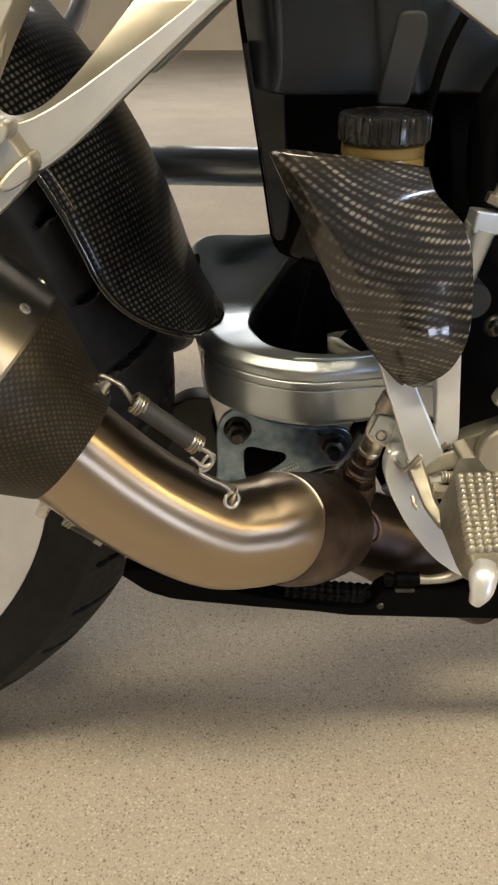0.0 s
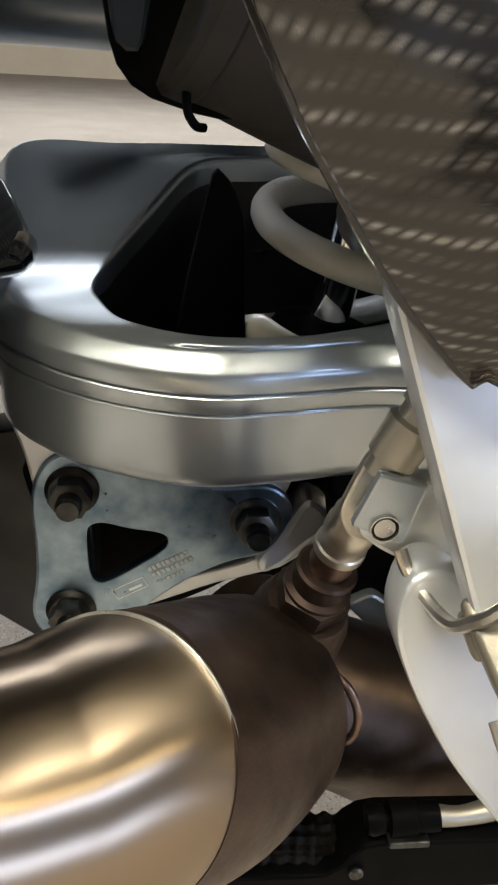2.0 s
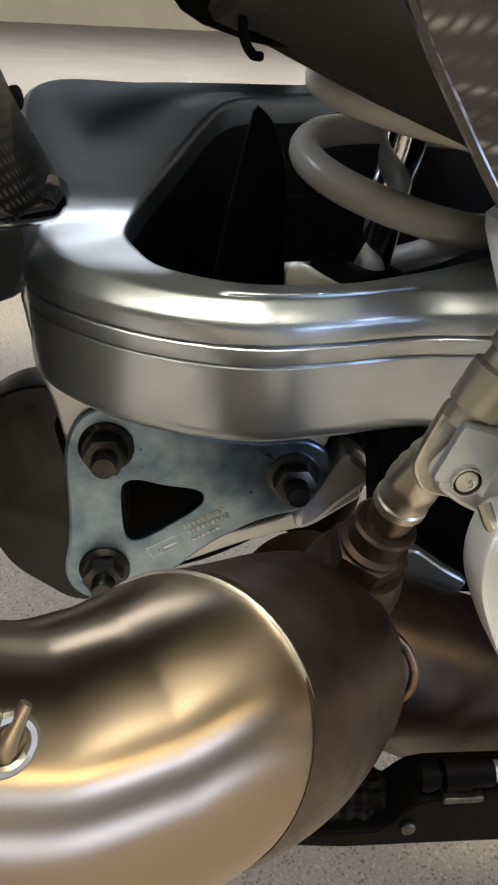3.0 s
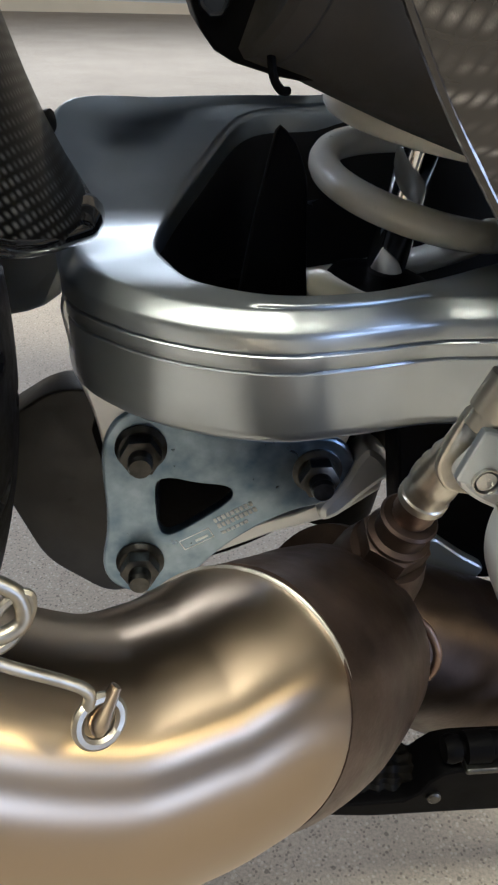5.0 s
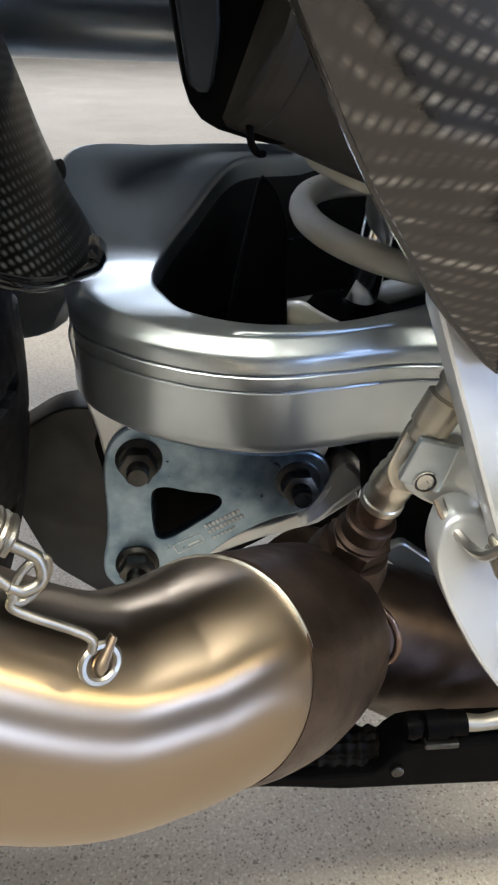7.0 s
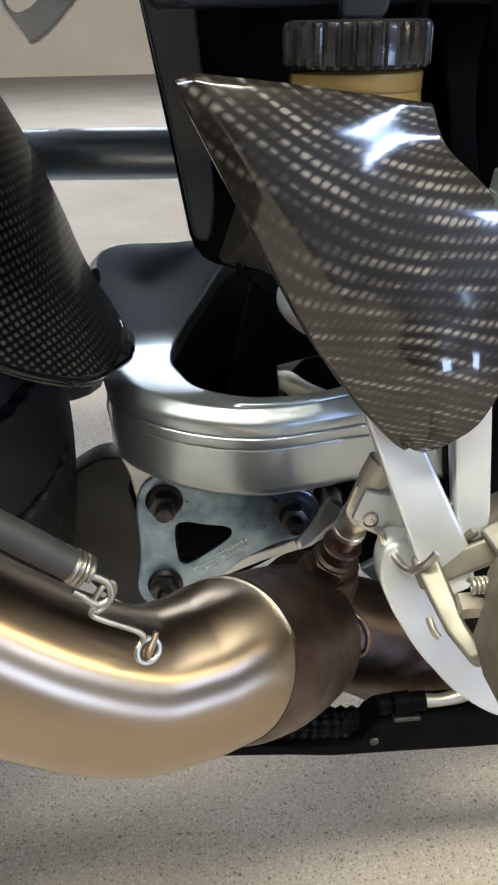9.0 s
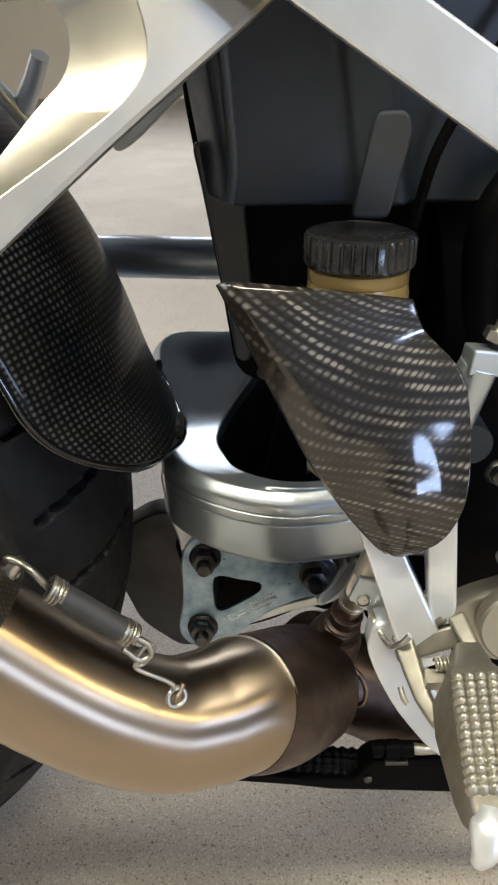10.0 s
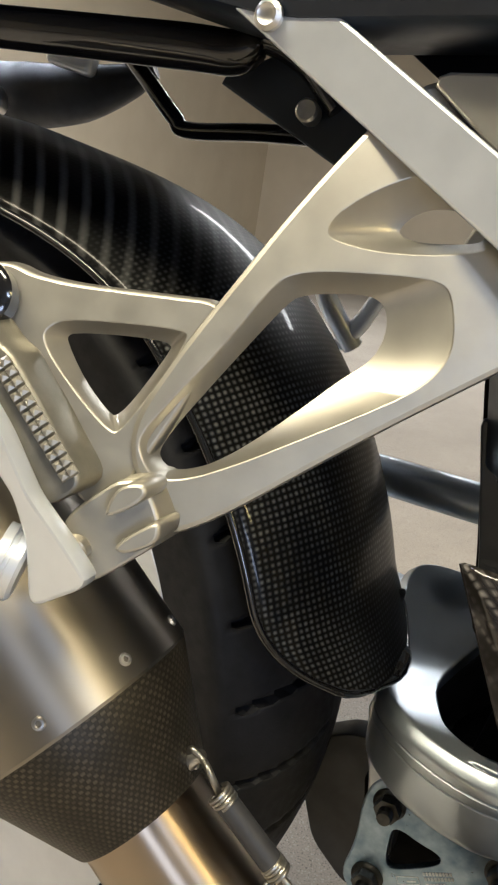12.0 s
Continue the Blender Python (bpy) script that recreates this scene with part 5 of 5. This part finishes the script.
    m = axis_frame((-0.152, hang(-0.152, 0.528) + 0.002, 0.528), (0.3, -0.9, 0.3))
    part("end_ring", lathe(B(), [(0.006, 0.0), (0.0115, 0.0), (0.0115, 0.007), (0.0095, 0.0085), (0.006, 0.0085)], m, 32), GLOSSBLACK, hanger)
    # far side: the same casting seen through the cut-outs
    mirror = Matrix.Translation((0, 2 * MID + 0.06, 0)) @ Matrix.Diagonal((1, -1, 1, 1))
    far = bpy.data.objects.new("far_hanger", hanger.data.copy())
    far.data.transform(mirror)
    far.data.flip_normals()
    scene.collection.objects.link(far)
    far.parent = bike
    far.matrix_parent_inverse = Matrix.Translation(-bike.location)
    tagged(far, "silver cast hanger on the far side")
    part("far_peg", tube(B(), [(-0.155, 0.625, 0.528), (-0.148, 0.632, 0.512), (-0.130, 0.645, 0.485)], [0.007, 0.008, 0.008], 12, 10), SILVER, far)
    part("far_strut", tube(B(), [(-0.112, 0.63, 0.528), (-0.125, 0.64, 0.505), (-0.14, 0.645, 0.485)], [0.006, 0.007, 0.007], 12, 10), SILVER, far)


build_hanger()

# subframe strut, tail and rack tubes
strut = part("subframe_strut", slab(B(), [(-0.115, 0.638), (-0.078, 0.638), (0.063, 0.5525), (0.20, 0.470), (0.19, 0.447), (0.067, 0.524)], 0.345, 0.010, n=120, soft=False), SILVER, bike, "flat silver painted subframe strut", 0.0012)
tail = part("tail_panel", slab(B(), [(-0.55, 0.71), (-0.50, 0.680), (-0.20, 0.652), (-0.12, 0.634), (-0.09, 0.6290), (-0.015, 0.6330), (0.30, 0.650), (0.45, 0.66), (0.45, 0.78), (-0.3, 0.80), (-0.55, 0.76)], 0.3425, 0.05, n=160, soft=0.012, taper=0.006), GREYPLASTIC, bike, "dark grey tail panel under the seat")
part("side_panel", slab(B(), [(-0.0375, 0.6170), (-0.0340, 0.6205), (0.010, 0.6225), (0.060, 0.625), (0.060, 0.590), (0.0, 0.588)], 0.357, 0.004, n=60, soft=0.002), CHAMP, tail, "pale champagne side panel", 0.001)
part("inner_panel", slab(B(), [(-0.085, 0.652), (0.060, 0.655), (0.060, 0.590), (-0.020, 0.600), (-0.036, 0.6195)], 0.392, 0.004, n=60, soft=0.002), BLACK, tail, "black plastic under the seat")
part("seat_underside", slab(B(), [(-0.55, 0.73), (-0.2, 0.715), (0.45, 0.70), (0.45, 0.79), (-0.55, 0.79)], 0.386, 0.21, n=60, soft=0.01), BLACK, tail, "black underside of the seat")
part("panel_screw", lathe(B(), [(0.0, 0.0), (0.005, 0.0), (0.005, 0.002), (0.0035, 0.0032), (0.002, 0.0022), (0.0, 0.0022)], axis_frame((-0.092, 0.3425, 0.6305), (0, -1, 0)), 24), STEEL, tail)


def build_rack():
    rack = part("rack_tube", tube(B(), [(-0.40, 0.40, 0.637), (-0.26, 0.40, 0.6340), (-0.16, 0.40, 0.6312), (-0.132, 0.40, 0.6302), (-0.121, 0.402, 0.637), (-0.105, 0.41, 0.63), (-0.088, 0.412, 0.614)], [0.0095, 0.0095, 0.0095, 0.0090, 0.0065, 0.0050, 0.0050], 20, 60), GLOSSBLACK, bike, "gloss black bent steel rack tube")
    part("lower_tube", tube(B(), [(-0.30, 0.54, 0.668), (-0.262, 0.53, 0.640), (-0.235, 0.527, 0.617), (-0.222, 0.525, 0.610), (-0.16, 0.51, 0.612), (-0.08, 0.50, 0.612)], 0.0052, 16, 70), GLOSSBLACK, rack)
    part("rack_plate", slab(B(), [(-0.150, 0.622), (-0.110, 0.640), (-0.060, 0.600), (-0.075, 0.586)], 0.418, 0.004, n=40, soft=0.003), GREYPLASTIC, rack, "dark grey steel rack plate", 0.001)
    part("rack_bolt", lathe(B(), [(0.0, 0.0), (0.0050, 0.0), (0.0050, 0.007), (0.0040, 0.008), (0.0, 0.008)], axis_frame((-0.1005, 0.414, 0.611), (0.1, -1, 0.1)), 24), STEEL, rack)


build_rack()
# far side: bent silver frame rail and parts at the tail
part("frame_rail", tube(B(), [(-0.16, 0.63, 0.400), (-0.08, 0.596, 0.410), (0.0, 0.588, 0.4105), (0.09, 0.596, 0.408), (0.2, 0.62, 0.40)], 0.0135, 24, 50), SWING, bike, "bent grey frame rail on the far side")
far_tail = part("tail_muffler", tube(B(), [(-0.50, 0.64, 0.632), (-0.44, 0.64, 0.634), (-0.39, 0.64, 0.640), (-0.352, 0.645, 0.652), (-0.33, 0.65, 0.664)], [0.026, 0.026, 0.022, 0.014, 0.007], 24, 24), SCUFFED, bike, "dark grey tail fitting on the far side")
part("ring_end", lathe(B(), [(0.010, 0.0), (0.0145, 0.0), (0.0145, 0.012), (0.012, 0.014), (0.010, 0.012)], axis_frame((-0.452, 0.605, 0.622), (0.3, -0.9, 0.1)), 28), STEEL, far_tail)
part("lamp_lens", block(B(), (-0.018, -0.01, -0.012), (0.018, 0.01, 0.012), pose(-0.382, 0.615, 0.664, 0, 10, 20)), SILVER, far_tail, bevel=0.004)

# belly tray under the exhaust
tray = part("belly_tray", slab(B(), [(-0.080, 0.2150), (-0.066, 0.2190), (-0.03, 0.2060), (0.02, 0.1935), (0.050, 0.1885), (0.075, 0.1880), (0.080, 0.1985), (0.086, 0.2015), (0.16, 0.1990), (0.30, 0.1920), (0.30, 0.174), (0.125, 0.1785), (0.084, 0.1800), (0.063, 0.1805), (0.044, 0.1835), (0.0, 0.1880), (-0.048, 0.1940), (-0.063, 0.2000)], 0.370, 0.016, n=140, soft=0.004), BLACK, bike, "black belly tray under the exhaust")


def braided(pts, radius, n=140, seg=72):
    """A hose of crossing strands."""
    bm = tube(B(), pts, radius, seg, n)
    bm.verts.ensure_lookup_table()
    path = curve_points(pts, n)
    for k in range(n + 1):
        for q in range(seg):
            v = bm.verts[k * seg + q]
            wave = math.sin(7 * 2 * math.pi * q / seg + k * 0.28) * math.sin(7 * 2 * math.pi * q / seg - k * 0.28)
            v.co += (v.co - path[k]).normalized() * 0.0011 * wave
    return bm


part("braided_hose", braided([(0.022, 0.382, 0.1910), (0.045, 0.382, 0.1885), (0.066, 0.382, 0.1865), (0.088, 0.382, 0.1845)], 0.0080), BRAID, tray, "black braided hose")
part("tray_screw", lathe(B(), [(0.0, 0.0), (0.0022, 0.0), (0.0022, 0.0012), (0.0015, 0.0018), (0.0, 0.0018)], axis_frame((0.0815, 0.370, 0.1895), (0, -1, 0.1)), 18), DARKSTEEL, tray)
screw = part("clamp_screw", lathe(B(), [(0.0, -0.002), (0.0040, -0.002), (0.0046, 0.0), (0.0040, 0.0030), (0.0024, 0.0032), (0.0024, 0.0045), (0.0050, 0.0046), (0.0052, 0.0120), (0.0044, 0.0124), (0.0044, 0.0190), (0.0, 0.0190)], axis_frame((0.0855, 0.374, 0.2065), (1, 0, 0.03)), 28), BLACK, tray, "black clamp bolt on the tray")
part("clamp_band", block(B(), (-0.006, -0.006, -0.0012), (0.006, 0.006, 0.0012), pose(0.0955, 0.374, 0.2022, 0, 0, 0)), DARKSTEEL, screw, bevel=0.0008)
part("clamp_rod", tube(B(), [(0.104, 0.374, 0.2070), (0.112, 0.374, 0.2065), (0.124, 0.376, 0.2075), (0.135, 0.378, 0.215)], [0.0032, 0.0028, 0.0036, 0.006], 16, 16), CHAMP, tray)
